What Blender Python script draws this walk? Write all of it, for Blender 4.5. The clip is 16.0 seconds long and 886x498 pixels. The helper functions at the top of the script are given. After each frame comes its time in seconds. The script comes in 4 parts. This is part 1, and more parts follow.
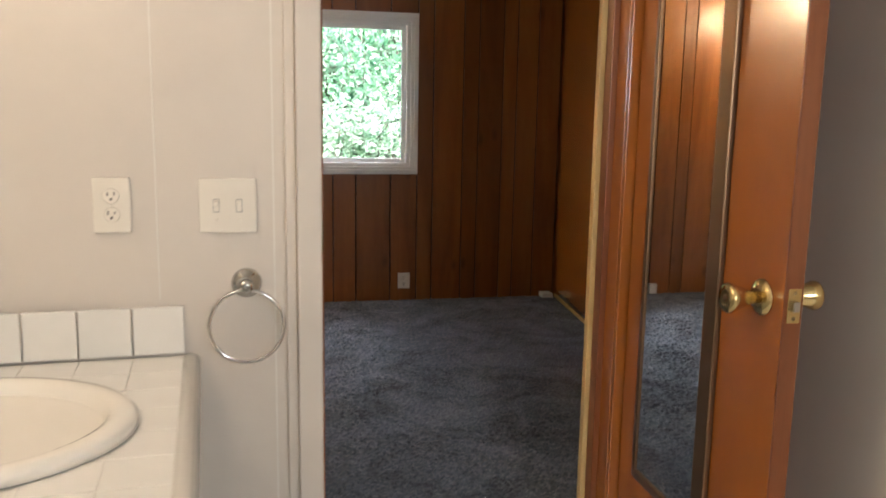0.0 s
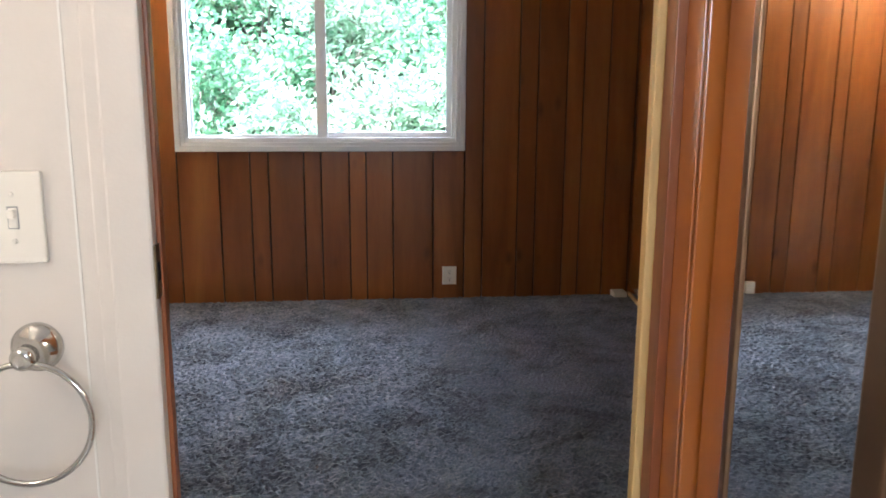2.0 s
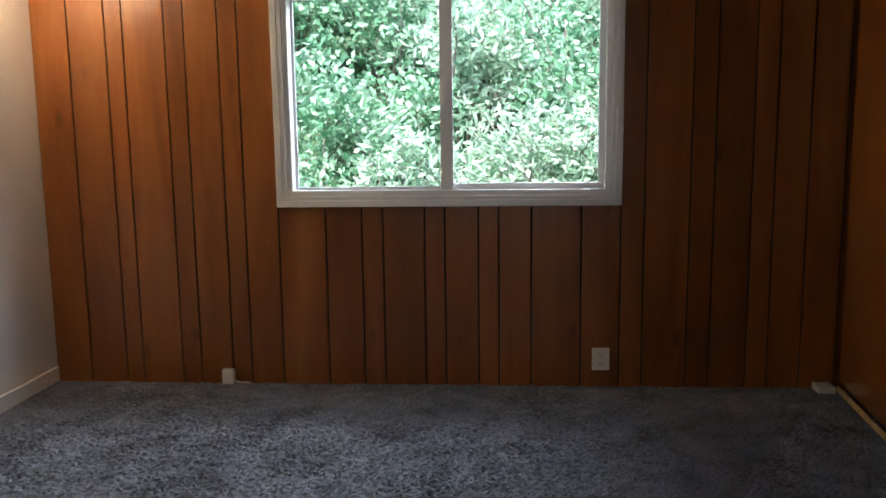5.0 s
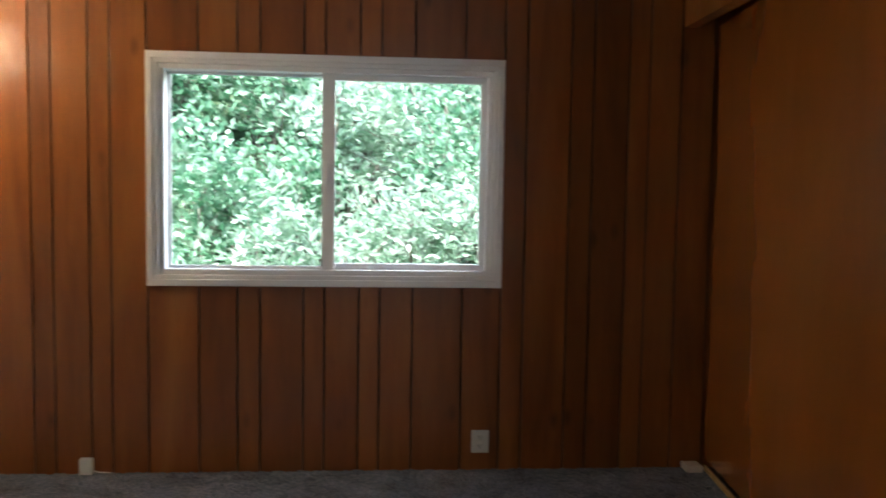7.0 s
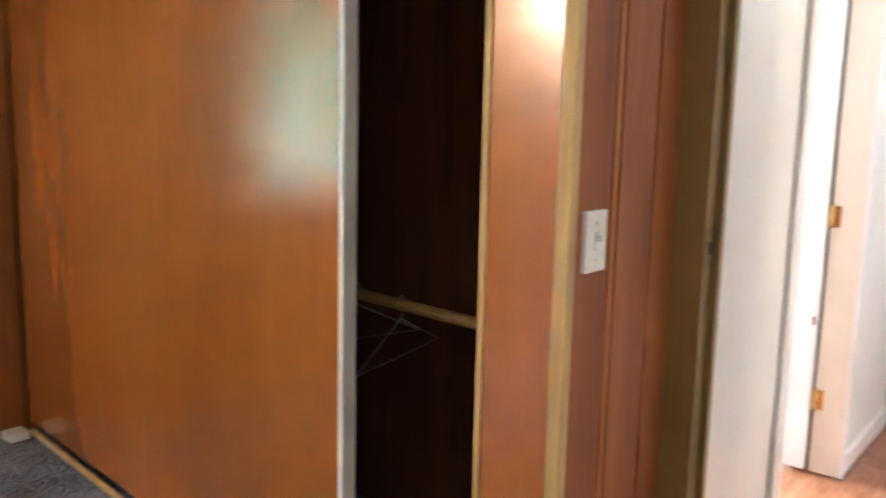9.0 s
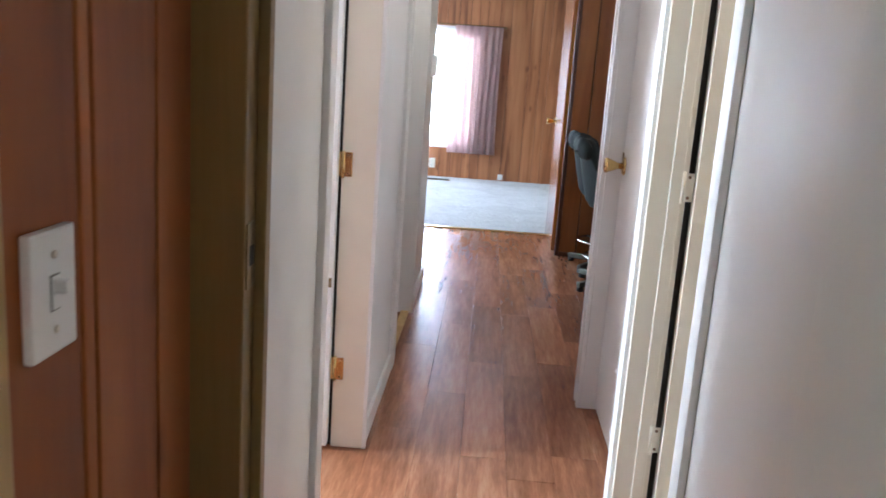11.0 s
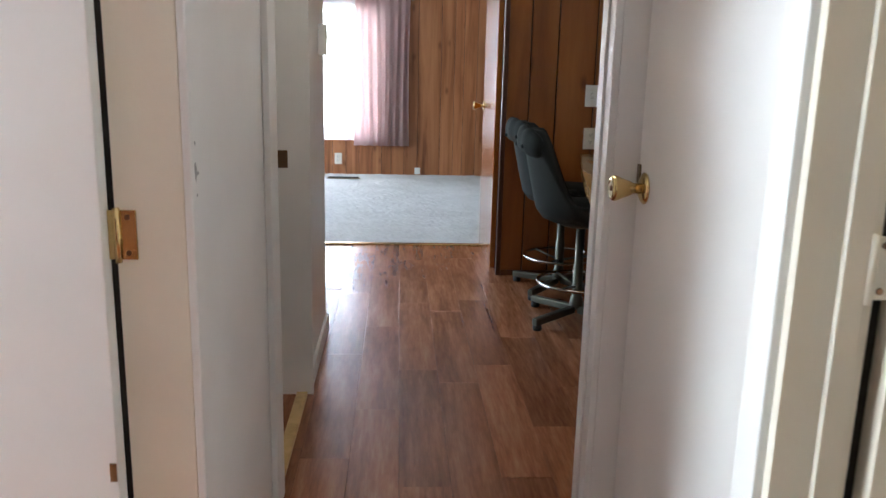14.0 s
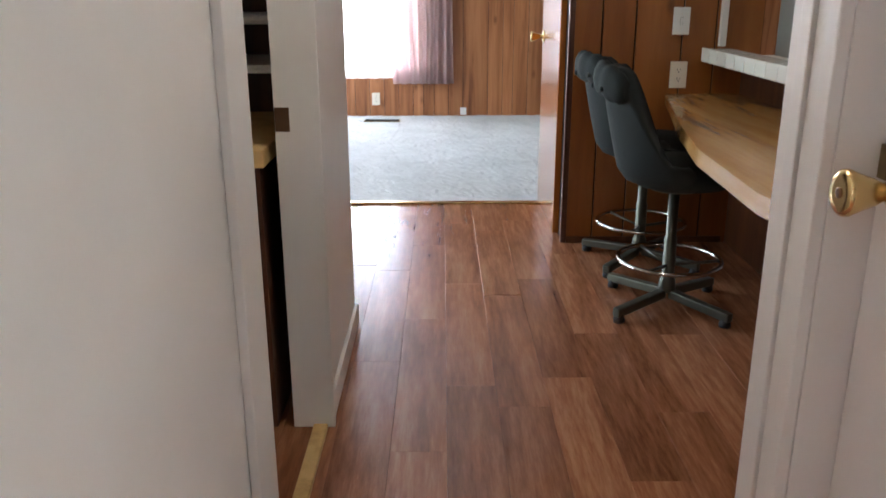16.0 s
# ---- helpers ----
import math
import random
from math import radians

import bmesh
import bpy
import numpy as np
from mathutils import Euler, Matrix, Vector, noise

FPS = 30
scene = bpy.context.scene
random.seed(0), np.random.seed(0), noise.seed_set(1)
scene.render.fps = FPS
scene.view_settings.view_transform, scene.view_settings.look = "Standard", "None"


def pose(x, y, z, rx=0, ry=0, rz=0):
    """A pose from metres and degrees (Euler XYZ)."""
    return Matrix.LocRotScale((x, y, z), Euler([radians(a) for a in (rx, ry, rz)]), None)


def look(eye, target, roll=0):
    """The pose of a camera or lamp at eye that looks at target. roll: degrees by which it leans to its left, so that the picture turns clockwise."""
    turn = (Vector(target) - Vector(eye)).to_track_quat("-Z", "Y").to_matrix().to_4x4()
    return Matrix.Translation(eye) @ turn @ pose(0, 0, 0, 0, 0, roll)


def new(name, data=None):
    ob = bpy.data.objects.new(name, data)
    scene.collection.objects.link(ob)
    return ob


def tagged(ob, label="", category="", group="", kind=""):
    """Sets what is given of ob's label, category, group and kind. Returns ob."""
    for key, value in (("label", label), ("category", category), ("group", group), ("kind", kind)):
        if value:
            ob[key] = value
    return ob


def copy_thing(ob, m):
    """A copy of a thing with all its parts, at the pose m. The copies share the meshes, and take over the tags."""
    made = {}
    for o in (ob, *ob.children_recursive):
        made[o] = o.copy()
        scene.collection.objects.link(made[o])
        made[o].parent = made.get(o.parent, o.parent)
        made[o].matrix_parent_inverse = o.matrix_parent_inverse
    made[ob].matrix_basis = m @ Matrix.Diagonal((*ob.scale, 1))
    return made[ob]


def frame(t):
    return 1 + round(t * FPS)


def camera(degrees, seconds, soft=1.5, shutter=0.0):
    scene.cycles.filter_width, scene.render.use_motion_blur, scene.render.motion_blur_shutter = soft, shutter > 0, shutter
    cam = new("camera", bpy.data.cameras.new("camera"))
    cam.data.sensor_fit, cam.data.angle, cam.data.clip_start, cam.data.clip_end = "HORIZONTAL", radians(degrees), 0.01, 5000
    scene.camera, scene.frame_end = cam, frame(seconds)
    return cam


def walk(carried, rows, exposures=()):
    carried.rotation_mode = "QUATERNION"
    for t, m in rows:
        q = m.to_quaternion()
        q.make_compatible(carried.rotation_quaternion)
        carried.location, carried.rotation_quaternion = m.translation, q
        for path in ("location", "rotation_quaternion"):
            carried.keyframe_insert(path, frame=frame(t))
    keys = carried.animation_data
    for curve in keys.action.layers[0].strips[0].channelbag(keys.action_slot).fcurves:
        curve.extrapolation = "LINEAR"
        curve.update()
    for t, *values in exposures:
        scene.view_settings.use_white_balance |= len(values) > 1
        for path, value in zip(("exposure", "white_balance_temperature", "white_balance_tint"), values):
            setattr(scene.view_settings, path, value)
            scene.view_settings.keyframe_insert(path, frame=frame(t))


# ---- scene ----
# ---- camera ----
cam = camera(57.0, 16.0, soft=1.5, shutter=0.35)
PATH = [
    (0, (0.325, 0.715, 1.231), (0.741, 2.644, 0.904), 1.0),
    (0.5, (0.49, 0.824, 1.25), (0.902, 2.764, 0.991), 0.9),
    (1, (0.59, 1.008, 1.245), (0.904, 2.966, 0.991), 0.4),
    (1.5, (0.624, 1.27, 1.216), (0.889, 3.227, 0.899), 0.5),
    (2, (0.7, 1.468, 1.193), (0.899, 3.42, 0.8), 0.3),
    (2.5, (0.762, 1.651, 1.188), (0.804, 3.597, 0.73), -0.35),
    (3, (0.747, 1.887, 1.178), (0.725, 3.831, 0.708), -0.7),
    (5.5, (0.739, 2.309, 1.173), (0.589, 4.294, 0.977), -0.6),
    (6, (0.718, 2.307, 1.202), (0.589, 4.299, 1.086), -0.0),
    (6.5, (0.698, 2.305, 1.239), (0.668, 4.303, 1.14), 0.5),
    (7, (0.731, 2.335, 1.254), (0.885, 4.325, 1.122), 0.9),
    (7.5, (0.722, 2.384, 1.243), (1.265, 4.299, 1.05), 2.1),
    (8, (0.823, 2.537, 1.228), (1.658, 4.338, 0.987), 2.6),
    (8.5, (0.867, 2.675, 1.208), (2.045, 4.268, 0.936), 3.0),
    (9, (0.9, 2.815, 1.218), (2.433, 4.064, 0.919), 1.3),
    (9.5, (0.965, 2.895, 1.212), (2.73, 3.768, 0.862), 1.8),
    (10, (1.104, 2.977, 1.225), (2.987, 3.522, 0.832), 3.2),
    (12.5, (2.092, 3.208, 1.218), (4.042, 3.057, 0.803), 2.5),
    (13, (2.308, 3.172, 1.204), (4.257, 3.025, 0.782), 2.2),
    (13.5, (2.534, 3.141, 1.201), (4.48, 3.019, 0.76), 1.8),
    (14, (2.742, 3.14, 1.199), (4.688, 3.028, 0.75), 1.4),
    (14.5, (2.972, 3.14, 1.192), (4.92, 3.082, 0.743), 1.1),
    (15, (3.197, 3.112, 1.196), (5.143, 3.126, 0.736), 0.9),
    (15.5, (3.392, 3.127, 1.166), (5.328, 3.13, 0.663), 0.9),
    (16, (3.523, 3.137, 1.166), (5.423, 3.137, 0.562), -0.2),
]
EXPOSURES = [(0, 2.8, 6500, 10), (1, 2.8, 6300, 10), (1.5, 2.85, 6100, 10), (2, 3.25, 5800, 10), (3, 3.3, 5800, 10), (5.5, 2.0, 6200, 10), (6.5, 2.0, 6200, 10), (7, 2.35, 6100, 10),
             (8, 4.05, 6100, 10), (8.5, 4.6, 6100, 10), (9, 4.5, 5800, 10), (9.5, 3.7, 5300, 10), (10, 3.7, 5250, 10), (12.5, 2.9, 5850, 8), (14.5, 2.9, 5900, 8), (15.5, 3.0, 6000, 10), (16, 3.25, 6050, 10)]
walk(cam, [(t, look(eye, target, roll)) for t, eye, target, roll in PATH], EXPOSURES)

# ---- world and lights ----
world = bpy.data.worlds.new("sky")
scene.world = world
world.use_nodes = True
wn = world.node_tree
sky = wn.nodes.new("ShaderNodeTexSky")
sky.sky_type, sky.sun_disc = "NISHITA", False
sky.sun_elevation, sky.sun_rotation = radians(50), radians(160)
wn.links.new(sky.outputs[0], wn.nodes["Background"].inputs[0])
wn.nodes["Background"].inputs[1].default_value = 0.15


def lamp(name, kind, m, energy, colour, size=0.1, size_y=None):
    data = bpy.data.lights.new(name, kind)
    data.energy, data.color = energy, colour
    if kind == "AREA":
        data.shape, data.size, data.size_y = "RECTANGLE", size, size_y or size
    elif kind == "POINT":
        data.shadow_soft_size = size
    ob = new(name, data)
    ob.matrix_world = m
    return ob


WARM = (1.0, 0.72, 0.42)
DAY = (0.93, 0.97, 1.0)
sun = lamp("sun", "SUN", look((2, 2, 8), (4.0, 7.5, 0)), 5.0, (1.0, 0.96, 0.9))
sun.data.angle = radians(12)
lamp("bedroom_window_light", "AREA", look((1.65, 7.0, 2.5), (-0.3, 3.6, 0.0)), 20, DAY, 1.7, 0.9)
lamp("side_room_window_light", "AREA", look((3.95, 6.05, 1.4), (3.7, 3.6, 0.9)), 23, DAY, 1.2, 0.9)
lamp("living_window_light", "AREA", look((11.95, 4.1, 1.1), (8, 4.0, 0.9)), 28, DAY, 2.2, 1.9)
lamp("kitchen_window_light", "AREA", look((7.5, 5.9, 1.2), (7.2, 3.2, 0.2)), 5, DAY, 1.8, 1.5)
lamp("bay_window_light", "AREA", look((10.0, 5.9, 1.2), (9.7, 3.2, 0.2)), 8, DAY, 1.8, 1.5)
lamp("kitchen_ceiling_light", "POINT", pose(5.1, 3.0, 2.1), 2.0, (1.0, 0.86, 0.68), 0.12)
lamp("vanity_bulb", "POINT", pose(-0.4, 1.72, 1.97), 2.6, (1.0, 0.8, 0.6), 0.14)
lamp("bedroom_sconce_bulb", "POINT", pose(-1.22, 5.42, 1.95), 4.2, WARM, 0.06)
# Added lamp brightens the wall behind the door; no window is built here.
lamp("bath_fill_light", "AREA", look((1.0, -0.55, 1.5), (1.4, 1.6, 1.0)), 3.6, DAY, 0.5, 0.6)
lamp("small_bath_bulb", "POINT", pose(3.2, 1.7, 1.95), 1.3, WARM, 0.08)


# ---- materials ----
def nodes_of(name):
    m = bpy.data.materials.new(name)
    m.use_nodes = True
    t = m.node_tree
    return m, t, t.nodes["Principled BSDF"]


def add(t, kind, **values):
    n = t.nodes.new(kind)
    for k, v in values.items():
        n.inputs[k.replace("_", " ")].default_value = v
    return n


def ramp(t, source, stops):
    r = t.nodes.new("ShaderNodeValToRGB")
    while len(r.color_ramp.elements) < len(stops):
        r.color_ramp.elements.new(0.5)
    for e, (at, c) in zip(r.color_ramp.elements, stops):
        e.position, e.color = at, (*c, 1)
    t.links.new(source, r.inputs[0])
    return r


def bump(t, source, strength, distance, shader):
    b = add(t, "ShaderNodeBump", Strength=strength, Distance=distance)
    t.links.new(source, b.inputs["Height"])
    t.links.new(b.outputs[0], shader.inputs["Normal"])


def coords(t, scale=(1, 1, 1), shift=True):
    c = t.nodes.new("ShaderNodeTexCoord")
    m = t.nodes.new("ShaderNodeMapping")
    m.inputs["Scale"].default_value = scale
    t.links.new(c.outputs["Object"], m.inputs[0])
    if shift:
        info = t.nodes.new("ShaderNodeObjectInfo")
        k = t.nodes.new("ShaderNodeMath")
        k.operation = "MULTIPLY"
        k.inputs[1].default_value = 40
        t.links.new(info.outputs["Random"], k.inputs[0])
        t.links.new(k.outputs[0], m.inputs["Location"])
        return m.outputs[0], info.outputs["Random"]
    return m.outputs[0], None


def plain(name, colour, rough=0.5, metal=0.0, vary=0.06, scale=6.0, relief=0.1, fine=180.0):
    """Paint, metal or plastic with faint dirt and a fine relief."""
    m, t, s = nodes_of(name)
    vec, _ = coords(t, shift=False)
    n = add(t, "ShaderNodeTexNoise", Scale=scale, Detail=6.0)
    t.links.new(vec, n.inputs[0])
    lo = tuple(c * (1 - 2.2 * vary) for c in colour)
    r = ramp(t, n.outputs[0], [(0.3, lo), (0.6, colour)])
    t.links.new(r.outputs[0], s.inputs["Base Color"])
    s.inputs["Roughness"].default_value, s.inputs["Metallic"].default_value = rough, metal
    if relief:
        f = add(t, "ShaderNodeTexNoise", Scale=fine, Detail=2.0)
        t.links.new(vec, f.inputs[0])
        bump(t, f.outputs[0], relief, 0.002, s)
    return m


def wood(name, dark, mid, light, rough=0.35, stretch=(14, 14, 0.9), vary=0.35, knots=True, coat=0.0, relief=0.12, fine=0.25, warp=0.0):
    """Wood with long grain, broad figure, knots, and a tone that changes from piece to piece."""
    m, t, s = nodes_of(name)
    vec, rnd = coords(t, stretch)
    broad = add(t, "ShaderNodeTexNoise", Scale=0.55, Detail=4.0, Distortion=1.3)
    grain = add(t, "ShaderNodeTexNoise", Scale=5.0, Detail=8.0, Roughness=0.7)
    for n in (broad, grain):
        t.links.new(vec, n.inputs[0])
    mix = add(t, "ShaderNodeMix", Factor=fine)
    t.links.new(broad.outputs[0], mix.inputs[2])
    t.links.new(grain.outputs[0], mix.inputs[3])
    r = ramp(t, mix.outputs[0], [(0.34, dark), (0.5, mid), (0.68, light)])
    col = r.outputs[0]
    if knots:
        kv, _ = coords(t, (7, 7, 3.2))
        v = add(t, "ShaderNodeTexVoronoi", Scale=0.9)
        t.links.new(kv, v.inputs[0])
        kr = ramp(t, v.outputs["Distance"], [(0.03, (0.32, 0.26, 0.22)), (0.16, (1, 1, 1))])
        mk = t.nodes.new("ShaderNodeMix")
        mk.data_type, mk.blend_type = "RGBA", "MULTIPLY"
        mk.inputs[0].default_value = 0.7
        t.links.new(col, mk.inputs[6])
        t.links.new(kr.outputs[0], mk.inputs[7])
        col = mk.outputs[2]
    hsv = t.nodes.new("ShaderNodeHueSaturation")
    mr = add(t, "ShaderNodeMapRange", To_Min=1 - vary, To_Max=1 + vary)
    t.links.new(rnd, mr.inputs[0])
    t.links.new(mr.outputs[0], hsv.inputs["Value"])
    t.links.new(col, hsv.inputs["Color"])
    t.links.new(hsv.outputs[0], s.inputs["Base Color"])
    s.inputs["Roughness"].default_value = rough
    s.inputs["Coat Weight"].default_value, s.inputs["Coat Roughness"].default_value = coat, 0.16
    bump(t, grain.outputs[0], relief, 0.002, s)
    if warp:
        # slow buckling of thin veneer
        wv, _ = coords(t, (9, 9, 7))
        wave = add(t, "ShaderNodeTexNoise", Scale=1.0, Detail=1.5)
        t.links.new(wv, wave.inputs[0])
        b = add(t, "ShaderNodeBump", Strength=warp, Distance=0.02)
        t.links.new(wave.outputs[0], b.inputs["Height"])
        t.links.new(s.inputs["Normal"].links[0].from_node.outputs[0], s.inputs["Coat Normal"])
        fine_bump = s.inputs["Normal"].links[0].from_node
        t.links.new(b.outputs[0], fine_bump.inputs["Normal"])
    return m


def pile(name, dark, light, blotch):
    """Carpet pile: fine fleck, brushed patches."""
    m, t, s = nodes_of(name)
    vec, _ = coords(t, shift=False)
    a = add(t, "ShaderNodeTexNoise", Scale=120.0, Detail=4.0, Roughness=0.8)
    b = add(t, "ShaderNodeTexNoise", Scale=3.2, Detail=7.0, Roughness=0.65, Distortion=0.8)
    for n in (a, b):
        t.links.new(vec, n.inputs[0])
    ra = ramp(t, a.outputs[0], [(0.3, dark), (0.7, light)])
    rb = ramp(t, b.outputs[0], [(0.36, (blotch, blotch, blotch)), (0.62, (1, 1, 1))])
    mk = t.nodes.new("ShaderNodeMix")
    mk.data_type, mk.blend_type = "RGBA", "MULTIPLY"
    mk.inputs[0].default_value = 1.0
    t.links.new(ra.outputs[0], mk.inputs[6])
    t.links.new(rb.outputs[0], mk.inputs[7])
    t.links.new(mk.outputs[2], s.inputs["Base Color"])
    s.inputs["Roughness"].default_value = 1.0
    s.inputs["Specular IOR Level"].default_value = 0.1
    s.inputs["Sheen Weight"].default_value = 0.25
    bump(t, a.outputs[0], 0.5, 0.005, s)
    return m


def leafy(name, colours, gloss=0.45):
    m, t, s = nodes_of(name)
    g = t.nodes.new("ShaderNodeNewGeometry")
    r = ramp(t, g.outputs["Random Per Island"], [(i / (len(colours) - 1), c) for i, c in enumerate(colours)])
    t.links.new(r.outputs[0], s.inputs["Base Color"])
    s.inputs["Roughness"].default_value = gloss
    tr = t.nodes.new("ShaderNodeBsdfTranslucent")
    t.links.new(r.outputs[0], tr.inputs[0])
    mx = add(t, "ShaderNodeMixShader", Fac=0.4)
    t.links.new(s.outputs[0], mx.inputs[1])
    t.links.new(tr.outputs[0], mx.inputs[2])
    t.links.new(mx.outputs[0], t.nodes["Material Output"].inputs[0])
    return m


def sheer_cloth(name, colour, clear, glow=0.5):
    m, t, s = nodes_of(name)
    s.inputs["Base Color"].default_value, s.inputs["Roughness"].default_value = (*colour, 1), 0.9
    tr = t.nodes.new("ShaderNodeBsdfTranslucent")
    tr.inputs[0].default_value = (*colour, 1)
    mx = add(t, "ShaderNodeMixShader", Fac=glow)
    t.links.new(s.outputs[0], mx.inputs[1])
    t.links.new(tr.outputs[0], mx.inputs[2])
    tp = t.nodes.new("ShaderNodeBsdfTransparent")
    m2 = add(t, "ShaderNodeMixShader", Fac=clear)
    t.links.new(mx.outputs[0], m2.inputs[1])
    t.links.new(tp.outputs[0], m2.inputs[2])
    t.links.new(m2.outputs[0], t.nodes["Material Output"].inputs[0])
    return m


def glowing(name, colour, strength):
    m, t, s = nodes_of(name)
    s.inputs["Emission Color"].default_value, s.inputs["Emission Strength"].default_value = (*colour, 1), strength
    return m


M_PANEL = wood("walnut_panelling", (0.17, 0.05, 0.009), (0.25, 0.082, 0.016), (0.33, 0.122, 0.028), 0.3, (6, 6, 0.8), vary=0.16, warp=0.3)
M_PANEL_LIGHT = wood("honey_panelling", (0.16, 0.055, 0.02), (0.34, 0.13, 0.05), (0.46, 0.2, 0.085), 0.42, vary=0.14)
# Dark wood; the closet walls also use it to hold their shade.
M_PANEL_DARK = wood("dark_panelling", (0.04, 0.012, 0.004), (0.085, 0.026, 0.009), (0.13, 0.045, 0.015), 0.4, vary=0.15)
M_NOOK = wood("amber_panelling", (0.2, 0.05, 0.008), (0.31, 0.085, 0.013), (0.4, 0.13, 0.024), 0.6, (6, 6, 0.8), vary=0.1)
# Near-black: joints between planks, and the shade painted beside two door edges.
M_GROOVE = plain("groove", (0.012, 0.006, 0.003), 0.8)
M_DOOR = wood("birch_veneer", (0.32, 0.092, 0.012), (0.35, 0.105, 0.014), (0.39, 0.125, 0.019), 0.26, (3.2, 3.2, 0.9), 0.05, False, 1.0, 0.03)
M_JAMB = wood("stained_jamb", (0.16, 0.045, 0.015), (0.24, 0.075, 0.025), (0.31, 0.11, 0.04), 0.35, vary=0.1, knots=False)
M_EDGE = wood("raw_edge", (0.4, 0.25, 0.09), (0.55, 0.37, 0.15), (0.65, 0.46, 0.22), 0.5, vary=0.05, knots=False)
M_OLIVE = wood("varnished_pine_jamb", (0.17, 0.1, 0.03), (0.24, 0.15, 0.045), (0.3, 0.19, 0.065), 0.4, vary=0.1, knots=False)
M_WHITE = plain("white_paint", (0.78, 0.77, 0.75), 0.42, vary=0.03, scale=3)
M_BATHWALL = plain("bath_wall_paint", (0.66, 0.61, 0.55), 0.5, vary=0.03, scale=3)
M_CREAM = plain("cream_paint", (0.77, 0.72, 0.61), 0.45, vary=0.04, scale=4)
M_VINYL_TRIM = plain("window_vinyl", (0.8, 0.8, 0.8), 0.35, vary=0.02)
M_CEIL = plain("ceiling_paint", (0.78, 0.78, 0.78), 0.8, relief=0.5, fine=60)
M_TILE = plain("glazed_tile", (0.8, 0.79, 0.75), 0.14, vary=0.03, relief=0.03, fine=20)
M_GROUT = plain("grout", (0.78, 0.76, 0.71), 0.9)
M_PORC = plain("porcelain", (0.8, 0.77, 0.7), 0.08, vary=0.01, relief=0.0)
M_CHROME = plain("chrome", (0.55, 0.54, 0.52), 0.09, 1.0, relief=0)
M_BRASS = plain("brass", (0.66, 0.49, 0.22), 0.16, 1.0, relief=0.02)
M_AGED = plain("aged_brass", (0.3, 0.22, 0.12), 0.35, 1.0, vary=0.2, scale=40)
M_DARKMETAL = plain("dark_metal", (0.2, 0.12, 0.07), 0.4, 0.9)
M_PLASTIC = plain("ivory_plastic", (0.78, 0.74, 0.66), 0.35, vary=0.02, relief=0)
M_WPLASTIC = plain("white_plastic", (0.8, 0.8, 0.8), 0.35, vary=0.02, relief=0)
M_BLACK = plain("black_slot", (0.01, 0.01, 0.01), 0.6, relief=0)
M_CARPET = pile("blue_grey_carpet", (0.085, 0.097, 0.125), (0.275, 0.303, 0.375), 0.46)
M_CARPET2 = pile("pale_grey_carpet", (0.36, 0.36, 0.35), (0.62, 0.62, 0.61), 0.82)
M_VINYL = wood("vinyl_plank", (0.13, 0.043, 0.019), (0.265, 0.105, 0.048), (0.42, 0.205, 0.107), 0.27, (1.3, 11, 11), 0.11, False, 0.0, 0.15, 0.5)
M_DESK = wood("butcher_block", (0.38, 0.18, 0.05), (0.52, 0.28, 0.09), (0.62, 0.38, 0.15), 0.25, (1, 12, 12), 0.06, False, 0.3)
M_FABRIC = plain("charcoal_upholstery", (0.009, 0.014, 0.015), 0.85, vary=0.15, relief=0.5, fine=300)
M_STOOLMETAL = plain("bronze_enamel", (0.1, 0.1, 0.082), 0.35, 0.7)
M_RUBBER = plain("black_rubber", (0.012, 0.012, 0.012), 0.7)
M_CURTAIN = sheer_cloth("pink_curtain", (0.66, 0.5, 0.48), 0.0, 0.35)
M_SHEER = sheer_cloth("white_sheer", (0.9, 0.9, 0.92), 0.25, 0.6)
M_GREYWALL = plain("grey_panel", (0.3, 0.3, 0.29), 0.4)
M_LEAF_A = leafy("glossy_leaf", [(0.07, 0.2, 0.1), (0.22, 0.43, 0.26), (0.52, 0.68, 0.53)])
M_LEAF_B = leafy("pale_leaf", [(0.2, 0.36, 0.23), (0.44, 0.6, 0.45), (0.68, 0.78, 0.68)])
M_BARK = plain("grey_bark", (0.23, 0.2, 0.17), 0.9, vary=0.2, relief=0.6, fine=80)
M_EARTH = plain("earth_bank", (0.09, 0.15, 0.075), 1.0, vary=0.3, relief=0.8, fine=30)
M_OUT = plain("siding", (0.5, 0.48, 0.44), 0.7)
M_GLOBE = glowing("lamp_globe", WARM, 6)
m_glass, gt, gs = nodes_of("window_glass")
gs.inputs["Transmission Weight"].default_value, gs.inputs["Roughness"].default_value, gs.inputs["IOR"].default_value = 1.0, 0.0, 1.02
M_GLASS = m_glass
M_MIRROR, _, ms = nodes_of("mirror_silver")
ms.inputs["Base Color"].default_value, ms.inputs["Metallic"].default_value, ms.inputs["Roughness"].default_value = (0.86, 0.88, 0.88, 1), 1.0, 0.015


# ---- building helpers ----
def box(bm, x0, x1, y0, y1, z0, z1, bevel=0.0):
    got = bmesh.ops.create_cube(bm, size=1.0, matrix=Matrix.LocRotScale(((x0 + x1) / 2, (y0 + y1) / 2, (z0 + z1) / 2), None, (abs(x1 - x0), abs(y1 - y0), abs(z1 - z0))))
    if bevel:
        edges = {e for v in got["verts"] for e in v.link_edges}
        bmesh.ops.bevel(bm, geom=list(edges), offset=bevel, segments=2, affect="EDGES", profile=0.6)
    return bm


def boxed(*args, bevel=0.0):
    return box(bmesh.new(), *args, bevel=bevel)


